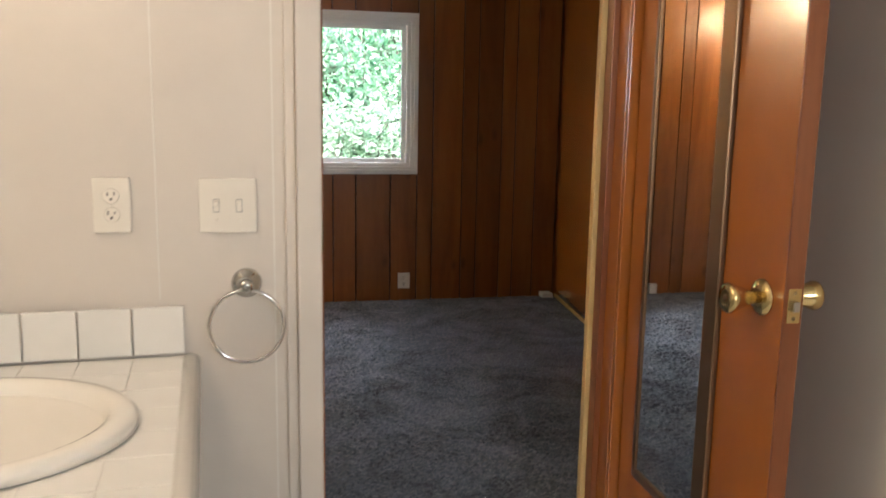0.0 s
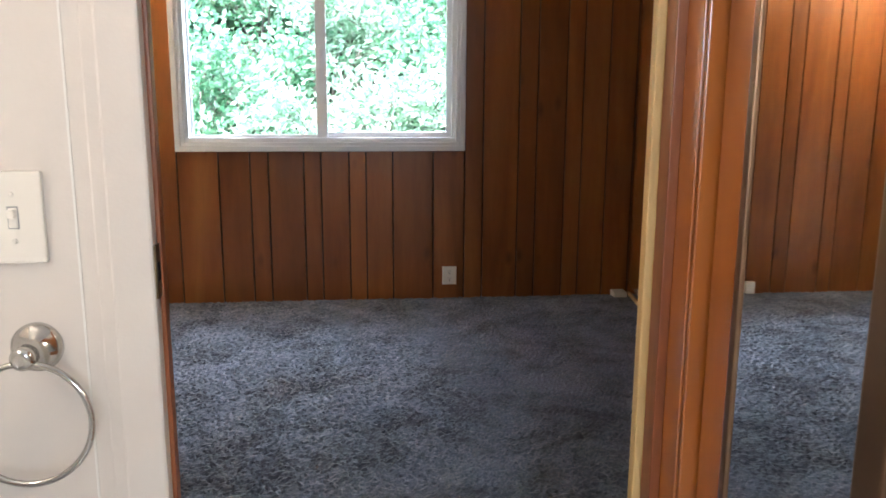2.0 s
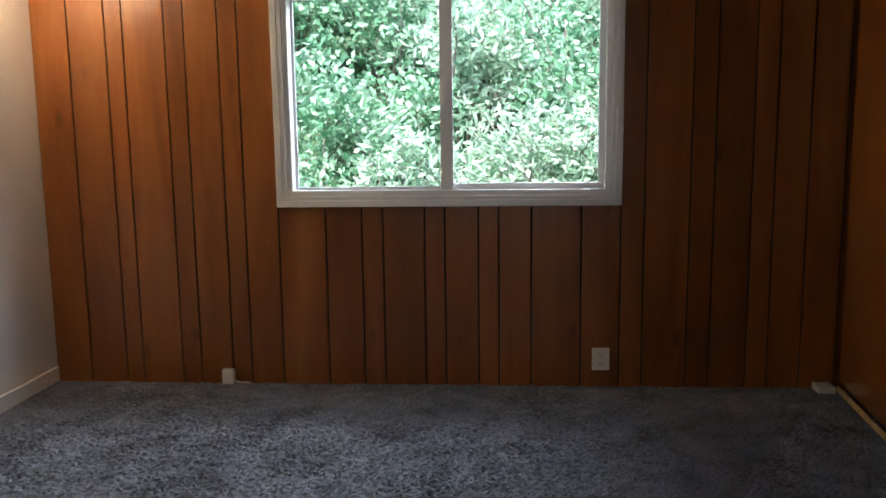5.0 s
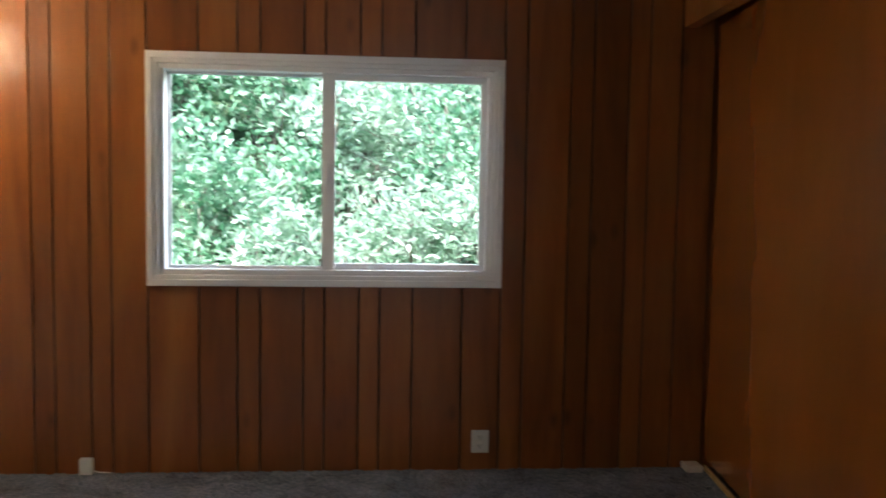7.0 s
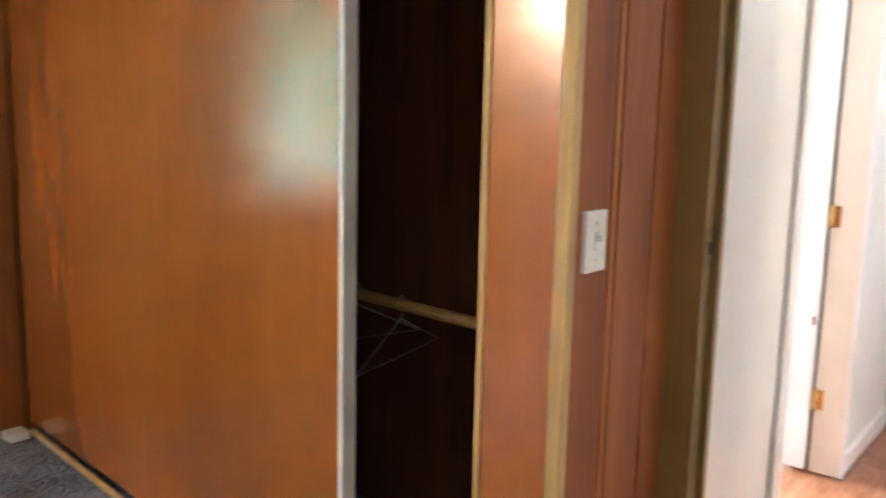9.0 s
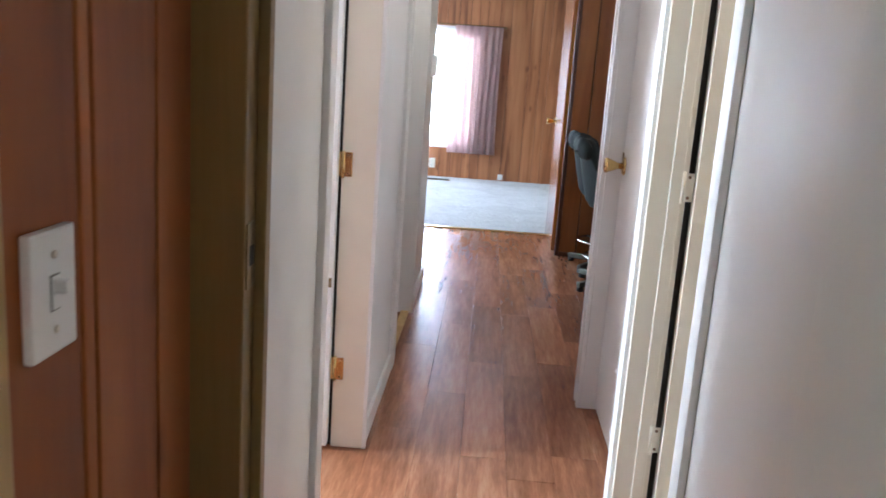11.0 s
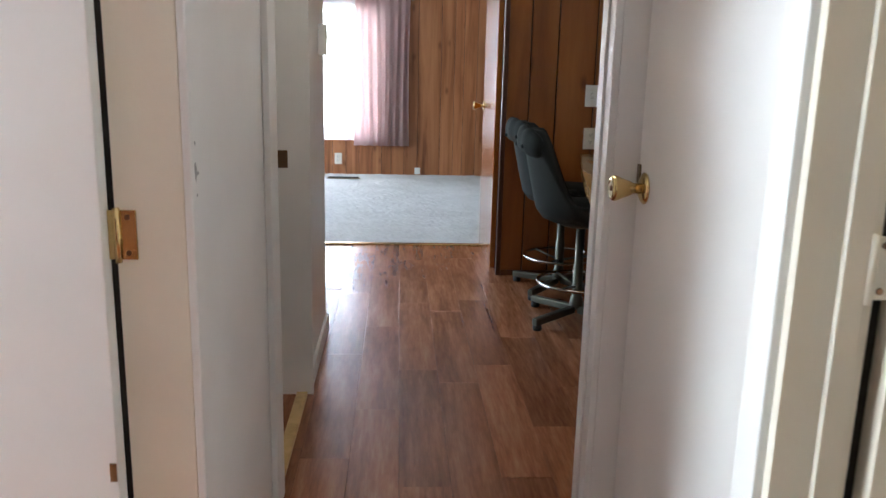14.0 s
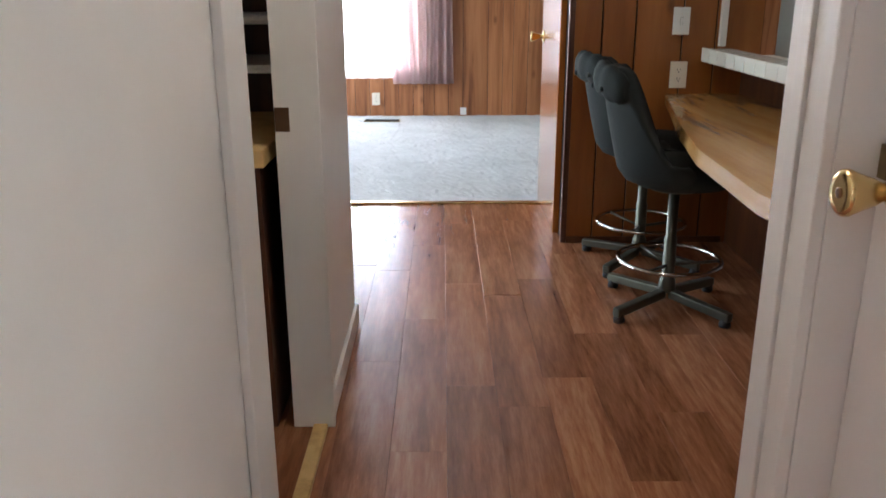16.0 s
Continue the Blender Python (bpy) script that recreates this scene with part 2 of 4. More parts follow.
def turned(bm, profile, m=None, seg=24):
    """A lathe round z: profile of (radius, height)."""
    m = m or Matrix()
    rings = []
    for r, z in profile:
        rings.append([bm.verts.new(m @ Vector((max(r, 1e-4) * math.cos(2 * math.pi * i / seg), max(r, 1e-4) * math.sin(2 * math.pi * i / seg), z))) for i in range(seg)])
    for a, b in zip(rings, rings[1:]):
        for i in range(seg):
            f = bm.faces.new((a[i], a[(i + 1) % seg], b[(i + 1) % seg], b[i]))
            f.smooth = True
    bm.faces.new(rings[0][::-1])
    bm.faces.new(rings[-1])
    return bm


def tube(bm, points, radius, seg=8, closed=False):
    """A round bar along points; radius may be a list."""
    pts = [Vector(p) for p in points]
    n = len(pts)
    rings = []
    for i, p in enumerate(pts):
        a = pts[(i - 1) % n] if closed or i else p
        b = pts[(i + 1) % n] if closed or i < n - 1 else p
        d = (b - a).normalized()
        u = d.cross(Vector((0.31, 0.17, 0.93))).normalized()
        v = d.cross(u)
        r = radius[i] if isinstance(radius, (list, tuple)) else radius
        rings.append([bm.verts.new(p + r * (math.cos(2 * math.pi * k / seg) * u + math.sin(2 * math.pi * k / seg) * v)) for k in range(seg)])
    for i in range(n if closed else n - 1):
        a, b = rings[i], rings[(i + 1) % n]
        for k in range(seg):
            f = bm.faces.new((a[k], a[(k + 1) % seg], b[(k + 1) % seg], b[k]))
            f.smooth = True
    if not closed:
        bm.faces.new(rings[0][::-1])
        bm.faces.new(rings[-1])
    return bm


def mesh_of(name, bm, material):
    bmesh.ops.recalc_face_normals(bm, faces=bm.faces)
    me = bpy.data.meshes.new(name)
    bm.to_mesh(me)
    bm.free()
    me.materials.append(material)
    return me


def part(name, bm, material, parent=None, label=""):
    """Links a bmesh, in the parent's own coordinates, as one mesh object under a thing or a part."""
    ob = new(name, mesh_of(name, bm, material))
    ob.parent = parent
    return tagged(ob, label)


def thing(name, label, category, at=(0, 0, 0), kind="", group="", turn=0):
    ob = new(name)
    ob.matrix_basis = pose(*at, 0, 0, turn)
    ob.empty_display_size = 0.1
    return tagged(ob, label, category, group, kind)


def structure(name, bm, material, label, category="wall"):
    ob = part(name, bm, material)
    return tagged(ob, label, category, kind="structure")


CEIL = 2.2
# ---- walls, floors, ceiling ----
# window wall: plaster core with an opening, and planks on the bedroom side
bm = bmesh.new()
box(bm, -1.6, -0.25, 6.012, 6.12, -0.03, CEIL)
box(bm, 1.245, 3.0, 6.012, 6.12, -0.03, CEIL)
box(bm, -0.25, 1.245, 6.012, 6.12, -0.03, 0.872)
box(bm, -0.25, 1.245, 6.012, 6.12, 1.822, CEIL)
wall_north = structure("wall_north", bm, M_GROOVE, "dark wood panelled wall around the bedroom window")
structure("wall_north_side_room", box(boxed(3.0, 3.3, 6.012, 6.12, 0, CEIL), 4.5, 6.3, 6.012, 6.12, 0, CEIL), M_WHITE, "plain white wall of the side room")
structure("wall_west", boxed(-1.6, -1.41, 2.66, 6.012, 0, CEIL), M_WHITE, "white painted bedroom wall")
structure("baseboard_west", boxed(-1.41, -1.398, 2.66, 5.998, 0.0, 0.07, bevel=0.003), M_WHITE, "white baseboard along the bedroom wall", "baseboard")
# wall between bathroom and bedroom
bm = bmesh.new()
box(bm, -1.6, 0.385, 2.547, 2.648, 0, CEIL)
box(bm, 1.178, 2.16, 2.547, 2.648, 0, CEIL)
box(bm, 0.385, 1.178, 2.547, 2.648, 2.03, CEIL)
structure("wall_bath", bm, M_BATHWALL, "cream painted wall between bathroom and bedroom")
structure("wall_bath_west", boxed(-0.85, -0.7, -0.6, 2.547, 0, CEIL), M_BATHWALL, "cream painted bathroom wall")
structure("wall_bath_south", boxed(-0.85, 2.0, -0.7, -0.6, 0, CEIL), M_BATHWALL, "cream painted bathroom wall")
structure("wall_bath_east", boxed(1.42, 1.55, -0.6, 2.547, 0, CEIL), M_BATHWALL, "cream painted bathroom wall behind the open door")
structure("wall_seam_bath", box(boxed(0.334, 0.337, 2.5455, 2.549, 0, CEIL), 0.088, 0.091, 2.5455, 2.549, 0.82, CEIL), M_GROUT, "thin vertical wallboard seams", "trim")
# hall walls
bm = bmesh.new()
box(bm, 2.38, 3.22, 3.46, 3.54, 0, CEIL)
box(bm, 3.22, 3.97, 3.46, 3.54, 2.03, CEIL)
box(bm, 3.97, 4.85, 3.46, 3.54, 0, CEIL)
box(bm, 4.85, 5.57, 3.46, 3.54, 2.03, CEIL)
box(bm, 5.57, 6.3, 3.46, 3.54, 0, CEIL)
structure("wall_hall_north", bm, M_WHITE, "white painted hallway wall with two door openings")
bm = bmesh.new()
box(bm, 2.16, 3.035, 2.53, 2.68, 0, CEIL)
box(bm, 3.035, 3.64, 2.53, 2.68, 2.03, CEIL)
box(bm, 3.64, 3.7, 2.53, 2.68, 0, CEIL)
box(bm, 3.7, 4.46, 2.53, 2.68, 2.03, CEIL)
box(bm, 4.46, 4.6, 2.53, 2.68, 0, CEIL)
structure("wall_hall_south", bm, M_WHITE, "white painted hallway wall with a closed door")
structure("wall_kitchen_west", boxed(4.46, 4.6, -0.6, 2.53, 0, CEIL), M_WHITE, "white kitchen wall")
structure("wall_small_bath_south", boxed(2.0, 4.46, 0.9, 1.0, 0, CEIL), M_BATHWALL, "plain bathroom wall")
structure("wall_small_bath_divider", boxed(3.665, 3.695, 1.0, 2.53, 0, CEIL), M_BATHWALL, "plain divider wall")
structure("wall_side_room_divider", boxed(4.72, 4.78, 3.54, 6.012, 0, CEIL), M_WHITE, "plain side room wall")
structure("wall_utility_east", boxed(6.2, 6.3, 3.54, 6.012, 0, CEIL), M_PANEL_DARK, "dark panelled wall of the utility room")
structure("wall_south", boxed(4.56, 11.7, -0.7, -0.6, 0, CEIL), M_PANEL_LIGHT, "wood panelled far wall")
bm = bmesh.new()
for a, b, lo, hi in ((6.3, 6.6, 0, CEIL), (8.4, 9.1, 0, CEIL), (10.9, 11.7, 0, CEIL), (6.6, 8.4, 0, 0.45), (6.6, 8.4, 1.95, CEIL), (9.1, 10.9, 0, 0.45), (9.1, 10.9, 1.95, CEIL)):
    box(bm, a, b, 6.012, 6.12, lo, hi)
structure("wall_living_north", bm, M_PANEL_LIGHT, "panelled living room wall with two windows")
bm = bmesh.new()
box(bm, 11.515, 11.65, -0.6, 3.35, 0, CEIL)
box(bm, 11.515, 11.65, 4.85, 6.012, 0, CEIL)
box(bm, 11.515, 11.65, 3.35, 4.85, 0, 0.38)
box(bm, 11.515, 11.65, 3.35, 4.85, 1.76, CEIL)
wall_east = structure("wall_east", bm, M_GROOVE, "honey brown panelled living room wall")
bm = bmesh.new()
box(bm, -1.6, 8.0, -0.7, 6.12, CEIL, CEIL + 0.08)
structure("ceiling", bm, M_CEIL, "white textured ceiling", "ceiling")
structure("ceiling_living", boxed(8.0, 11.7, -0.7, 6.12, CEIL + 0.004, CEIL + 0.1), M_CEIL, "white living room ceiling", "ceiling")
structure("beam", boxed(7.95, 8.08, -0.6, 6.0, CEIL - 0.05, CEIL), M_CEIL, "white ceiling beam between kitchen and living room", "beam")

structure("ground", boxed(-60, 80, 6.13, 200, -0.9, -0.5), M_EARTH, "dark earth ground outside the house", "ground")
structure("subfloor", boxed(-1.6, 11.7, -0.7, 6.12, -0.12, -0.03), M_GROUT, "floor base under carpets and planks", "floor")
structure("floor_bath", boxed(-0.7, 1.42, -0.6, 2.56, -0.03, 0.0), M_TILE, "pale bathroom floor", "floor")
structure("floor_small_bath", boxed(2.0, 3.665, 1.0, 2.59, -0.03, -0.002), M_TILE, "pale small bathroom floor", "floor")


def carpet(name, x0, x1, y0, y1, step, height, material, label):
    nx, ny = int((x1 - x0) / step), int((y1 - y0) / step)
    rng = np.random.default_rng(4)
    xs, ys = np.linspace(x0, x1, nx + 1), np.linspace(y0, y1, ny + 1)
    X, Y = np.meshgrid(xs, ys)
    Z = rng.random(X.shape) * height - height
    X = X + (rng.random(X.shape) - 0.5) * step * 0.7
    Y = Y + (rng.random(X.shape) - 0.5) * step * 0.7
    v = np.stack([X, Y, Z], -1).reshape(-1, 3)
    i = np.arange(ny)[:, None] * (nx + 1) + np.arange(nx)[None]
    f = np.stack([i, i + 1, i + nx + 2, i + nx + 1], -1).reshape(-1, 4)
    me = bpy.data.meshes.new(name)
    me.from_pydata(v.tolist(), [], f.tolist())
    me.materials.append(material)
    return tagged(new(name, me), label, "carpet", kind="structure")


carpet("floor_bedroom_carpet", -1.41, 2.75, 2.6, 6.012, 0.0095, 0.012, M_CARPET, "blue grey cut pile bedroom carpet")
carpet("floor_living_carpet", 8.06, 11.52, -0.6, 6.0, 0.025, 0.008, M_CARPET2, "pale grey living room carpet")
structure("carpet_threshold", boxed(8.03, 8.07, 2.57, 6.0, -0.01, 0.012, bevel=0.004), M_BRASS, "brass strip between plank floor and carpet", "threshold")


# ---- door and window trim ----
def casing(name, x0, x1, y, out, z0, z1, material, label, steps=3):
    """A stepped upright moulding on a wall face at y; out is the side it stands proud of."""
    bm = bmesh.new()
    w = (x1 - x0) / steps
    for i in range(steps):
        d = 0.012 + 0.005 * (i % 2 == 0)
        box(bm, x0 + i * w + 0.001, x0 + (i + 1) * w - 0.001, y, y + out * d, z0, z1, 0.003)
    return structure(name, bm, material, label, "trim")


# bathroom doorway
casing("trim_bath_left", 0.36, 0.386, 2.547, -1, 0, 2.08, M_BATHWALL, "cream painted door casing", 1)
structure("jamb_bath_left", boxed(0.385, 0.439, 2.506, 2.531, 0, 2.03, bevel=0.004), M_BATHWALL, "white painted door jamb", "jamb")
structure("jamb_bath_left_inner", boxed(0.385, 0.444, 2.531, 2.553, 0, 2.03, bevel=0.003), M_JAMB, "brown stained inner half of the jamb", "jamb")
structure("trim_bedroom_left", boxed(0.33, 0.388, 2.649, 2.661, 0, 2.07, bevel=0.003), M_JAMB, "stained brown door casing", "trim")
structure("jamb_bath_right_face", boxed(1.158, 1.178, 2.55, 2.648, 0, 2.03, bevel=0.002), M_DOOR, "orange veneer door jamb", "jamb")
structure("jamb_bath_right", boxed(1.142, 1.158, 2.605, 2.645, 0, 2.03, bevel=0.002), M_JAMB, "reddish stained door jamb", "jamb")
structure("trim_bedroom_right", boxed(1.13, 1.195, 2.649, 2.672, 0, 2.07, bevel=0.003), M_EDGE, "pale raw wood casing edge", "trim")
structure("trim_bath_head", boxed(0.386, 1.158, 2.558, 2.648, 2.01, 2.03), M_JAMB, "stained door head", "trim")
structure("trim_bath_right", boxed(1.16, 1.30, 2.537, 2.546, 0, 2.07, bevel=0.002), M_DOOR, "orange veneer casing behind the open door", "trim")
# bedroom to hall doorway
structure("jamb_hall_strike", box(boxed(2.38, 2.46, 3.39, 3.459, 0, 2.03, bevel=0.003), 2.42, 2.44, 3.376, 3.39, 0, 2.03, 0.002), M_OLIVE, "olive brown varnished door jamb", "jamb")
structure("jamb_hall_hinge", boxed(2.38, 2.46, 2.681, 2.7, 0, 2.03, bevel=0.003), M_OLIVE, "olive brown varnished door jamb", "jamb")
structure("wall_bedroom_header", boxed(2.38, 2.46, 2.681, 3.459, 2.03, CEIL), M_PANEL, "panelled header above the bedroom door", "wall")
# hall openings
casing("trim_side_near", 3.13, 3.22, 3.46, -1, 0, 2.08, M_WHITE, "white stepped door casing", 2)
structure("jamb_side_near", boxed(3.22, 3.235, 3.455, 3.545, 0, 2.03), M_WHITE, "white door jamb", "jamb")
structure("jamb_side_far", box(boxed(3.952, 3.97, 3.455, 3.558, 0, 2.03, bevel=0.002), 3.966, 3.97, 3.558, 3.561, 0, 2.03), M_CREAM, "cream door jamb with hinges", "jamb")
# Dark strip paints the shade in the gap beside the side room door.
structure("hinge_shade_side", boxed(3.964, 3.97, 3.561, 3.62, 0, 2.03), M_GROOVE, "dark strip painting the shade behind the hinged door edge", "trim")
structure("trim_side_far", boxed(3.95, 3.97, 3.442, 3.455, 0, 2.08, bevel=0.003), M_WHITE, "narrow white door casing", "trim")
casing("trim_utility_near", 4.7, 4.852, 3.46, -1, 0, 2.08, M_WHITE, "white door casing", 2)
structure("jamb_utility_far", boxed(5.55, 5.57, 3.44, 3.555, 0, 2.03, bevel=0.002), M_WHITE, "white door jamb with a strike plate", "jamb")
structure("baseboard_hall_mid", boxed(3.975, 4.695, 3.446, 3.459, 0, 0.075, bevel=0.003), M_WHITE, "white hallway baseboard", "baseboard")
structure("baseboard_hall_far", boxed(5.575, 6.3, 3.446, 3.459, 0, 0.075, bevel=0.003), M_WHITE, "white hallway baseboard", "baseboard")
structure("threshold_utility", boxed(4.86, 5.55, 3.46, 3.5, -0.01, 0.012, bevel=0.004), M_EDGE, "pale wood threshold strip", "threshold")
casing("trim_south_a", 2.955, 3.035, 2.68, 1, 0, 2.08, M_WHITE, "white stepped door casing", 2)
casing("trim_south_b", 3.638, 3.7, 2.68, 1, 0, 2.08, M_WHITE, "white flat door casing", 1)
casing("trim_south_c", 4.46, 4.6, 2.68, 1, 0, 2.08, M_WHITE, "white stepped door casing", 4)
structure("jamb_south_hinge", box(boxed(3.622, 3.64, 2.59, 2.685, 0, 2.03), 3.612, 3.622, 2.604, 2.635, 0, 2.03, 0.002), M_CREAM, "white door jamb with a hinge", "jamb")
structure("jamb_south_near", boxed(3.035, 3.053, 2.54, 2.685, 0, 2.03), M_WHITE, "white door jamb", "jamb")


# ---- small fittings ----
def plate_bm(w, h, d=0.009):
    return boxed(-w / 2, w / 2, -d, 0, -h / 2, h / 2, bevel=0.0028)


def screws(parent, spots):
    for x, z in spots:
        part("screw", turned(bmesh.new(), [(0.0032, 0), (0.0032, 0.0015), (0.002, 0.002)], pose(x, -0.0088, z, 90), 10), M_PLASTIC, parent)


def outlet(at, turn, w=0.076, h=0.118, material=None, label="ivory duplex wall outlet", name="wall_outlet"):
    o = thing(name, label, "outlet", at, turn=turn)
    pl = part("cover_plate", plate_bm(w, h), material or M_PLASTIC, o)
    for z in (-0.02, 0.02):
        s = part("socket", turned(bmesh.new(), [(0.0165, 0), (0.0165, 0.002), (0.015, 0.003)], pose(0, -0.0088, z, 90), 20), material or M_PLASTIC, o)
        bm = bmesh.new()
        box(bm, -0.008, -0.0055, -0.0128, -0.0108, z, z + 0.009)
        box(bm, 0.0055, 0.008, -0.0128, -0.0108, z + 0.001, z + 0.008)
        box(bm, -0.0025, 0.0025, -0.0128, -0.0108, z - 0.009, z - 0.004)
        part("slot", bm, M_BLACK, s)
    screws(o, [(0, 0)])
    return o


def switch(at, turn, gangs=1, material=None, label="white toggle light switch", w=None, h=0.118):
    o = thing("light_switch", label, "switch", at, turn=turn)
    w = w or (0.074 if gangs == 1 else 0.121)
    part("cover_plate", plate_bm(w, h), material or M_PLASTIC, o)
    for g in range(gangs):
        x = (g - (gangs - 1) / 2) * 0.048
        part("toggle_slot", boxed(x - 0.0068, x + 0.0068, -0.0096, -0.008, -0.0145, 0.0145), M_GREYWALL, o)
        part("toggle", box(boxed(x - 0.0055, x + 0.0055, -0.0105, -0.008, -0.013, 0.013), x - 0.0045, x + 0.0045, -0.021, -0.008, 0.0, 0.011, 0.002), material or M_PLASTIC, o)
        screws(o, [(x, 0.03), (x, -0.03)])
    return o


def knob(parent, at, turn, material, lock=True, rose=0.033, size=0.027, label="door knob"):
    """A tulip knob on its rose, pointing along local -y of the turn."""
    m = pose(*at, 0, 0, turn) @ pose(0, 0, 0, 90)
    r = part("door_rose", turned(bmesh.new(), [(rose, 0), (rose, 0.003), (rose * 0.8, 0.008), (rose * 0.5, 0.011)], m, 28), material, parent)
    k = part("door_knob", turned(bmesh.new(), [(0.011, 0.008), (0.011, 0.025), (0.016, 0.034), (size * 0.8, 0.05), (size, 0.063), (size * 0.98, 0.069), (size * 0.8, 0.073), (size * 0.5, 0.072)], m, 28), material, parent, label)
    if lock:
        part("keyhole", turned(bmesh.new(), [(0.006, 0.071), (0.006, 0.0735), (0.004, 0.074)], m, 14), M_DARKMETAL, k)
    return k


def hinge(parent, at, turn, material=M_BRASS, h=0.075):
    m = pose(*at, 0, 0, turn)
    bm = boxed(-0.028, 0.028, -0.003, 0.0, -h / 2, h / 2, bevel=0.001)
    bm.transform(m)
    hp = part("hinge", bm, material, parent)
    part("hinge_pin", turned(bmesh.new(), [(0.0055, -h / 2 - 0.004), (0.0055, h / 2 + 0.004)], m @ pose(0, -0.005, 0), 10), material, hp)
    for z in (-h * 0.36, h * 0.36):
        part("screw", turned(bmesh.new(), [(0.0045, 0), (0.004, 0.0015)], m @ pose(0.015, -0.003, z, 90), 10), M_DARKMETAL, hp)


# bathroom wall fittings
outlet((0.0, 2.547, 1.028), 0)
switch((0.238, 2.547, 1.026), 0, 2, label="ivory double toggle switch on cream wall")
ring = thing("towel_ring", "round chrome towel ring on the bathroom wall", "towel ring", (0.274, 2.547, 0.853))
part("mount", turned(bmesh.new(), [(0.033, 0), (0.033, 0.006), (0.027, 0.009), (0.024, 0.014), (0.016, 0.018), (0.011, 0.04), (0.015, 0.046), (0.015, 0.056), (0.008, 0.06)], pose(0, 0, 0, 90), 32), M_CHROME, ring)
part("ring", tube(bmesh.new(), [(0.079 * math.sin(a), -0.05 - 0.012 * (1 - math.cos(a)) / 2, -0.086 + 0.079 * math.cos(a)) for a in np.linspace(0, 2 * math.pi, 48, endpoint=False)], 0.0042, 10, True), M_CHROME, ring)
strike = thing("strike_plate", "dark brass strike plate on the white jamb", "strike plate", (0.439, 2.519, 0.958), turn=0)
part("plate", boxed(0, 0.0025, -0.011, 0.011, -0.035, 0.035, bevel=0.001), M_AGED, strike)
part("latch_hole", boxed(0.0025, 0.0032, -0.006, 0.006, -0.012, 0.012), M_BLACK, strike)

# vanity with tiled top
van = thing("vanity", "white bathroom vanity with a square tiled top", "vanity", (-0.2, 1.672, 0), turn=4)
part("cabinet", boxed(-0.42, 0.38, -1.0, 0.83, 0.0, 0.63, bevel=0.004), M_WHITE, van)
bed = part("counter_bed", boxed(-0.43, 0.405, -1.05, 0.842, 0.64, 0.692), M_GROUT, van)
van_edge = part("edge_tiles", tube(bmesh.new(), [(0.41, -1.05, 0.68), (0.41, 0.83, 0.68)], 0.021, 14), M_TILE, van, "rounded white edge tiles")
part("edge_front", boxed(0.402, 0.43, -1.05, 0.836, 0.6, 0.68, bevel=0.006), M_TILE, van)
tile_me = mesh_of("tile", boxed(0, 0.1075, 0, 0.1075, 0, 0.006, bevel=0.0015), M_TILE)
for i in range(7):
    for j in range(11):
        x, y = 0.293 - i * 0.109, 0.731 - j * 0.109
        if ((x + 0.053 - 0.03) / 0.3) ** 2 + ((y + 0.053 - 0.44) / 0.24) ** 2 < 1:
            continue
        tl = new("tile", tile_me)
        tl.parent, tl.location = bed, (x, y, 0.6885)
for i in range(7):
    part("splash_tile", boxed(0.292 - i * 0.109, 0.398 - i * 0.109, 0.834, 0.846, 0.7, 0.806, bevel=0.003), M_TILE, van)
sink = thing("sink", "oval cream porcelain drop in sink", "sink", (-0.2, 2.115, 0.698))
bm = bmesh.new()
prof = [(1.0, -0.001), (1.0, 0.012), (0.97, 0.022), (0.9, 0.025), (0.84, 0.018), (0.8, -0.01), (0.7, -0.08), (0.5, -0.12), (0.15, -0.135)]
turned(bm, prof, seg=56)
for v in bm.verts:
    v.co.x *= 0.3
    v.co.y *= 0.245
bm.faces.ensure_lookup_table()
part("basin", bm, M_PORC, sink)
part("drain", turned(bmesh.new(), [(0.022, -0.134), (0.022, -0.13), (0.014, -0.131)], seg=20), M_CHROME, sink)
vl = thing("vanity_light", "warm globe light above the vanity", "light", (-0.69, 1.72, 1.9))
part("bracket", boxed(-0.008, 0.01, -0.2, 0.2, -0.05, 0.05, bevel=0.004), M_CHROME, vl)

# bathroom door with mirror
bd = thing("bathroom_door", "orange brown veneer door standing open with a tall mirror", "door", (1.185, 2.533, 0), turn=-0.55)
L = 0.613
part("door_leaf", boxed(0, 0.035, -L, 0, 0.012, 2.02, bevel=0.0015), M_DOOR, bd)
part("door_edge", boxed(0.0005, 0.0345, -L - 0.004, -L - 0.0005, 0.013, 2.019), M_JAMB, bd, "dark red stained door edge")
bm = bmesh.new()
box(bm, -0.014, -0.0005, -0.425, -0.378, 0.375, 1.74, 0.004)
box(bm, -0.01, -0.0005, -0.106, -0.09, 0.375, 1.74, 0.003)
box(bm, -0.012, -0.0005, -0.378, -0.106, 0.375, 0.395, 0.003)
box(bm, -0.012, -0.0005, -0.378, -0.106, 1.72, 1.74, 0.003)
mir = part("mirror_frame", bm, M_DARKMETAL, bd, "dark bronze mirror frame")
part("mirror_glass", boxed(-0.006, -0.001, -0.378, -0.106, 0.395, 1.72), M_MIRROR, mir)
knob(bd, (-0.0005, -0.553, 0.92), -90, M_BRASS, label="polished brass knob")
knob(bd, (0.0355, -0.553, 0.92), 90, M_BRASS, label="polished brass knob")
lp = part("latch_plate", boxed(0.005, 0.03, -L - 0.0065, -L - 0.004, 0.888, 0.948, bevel=0.001), M_BRASS, bd)
part("latch_bolt", boxed(0.011, 0.023, -L - 0.016, -L - 0.006, 0.909, 0.927, bevel=0.002), M_CHROME, lp)
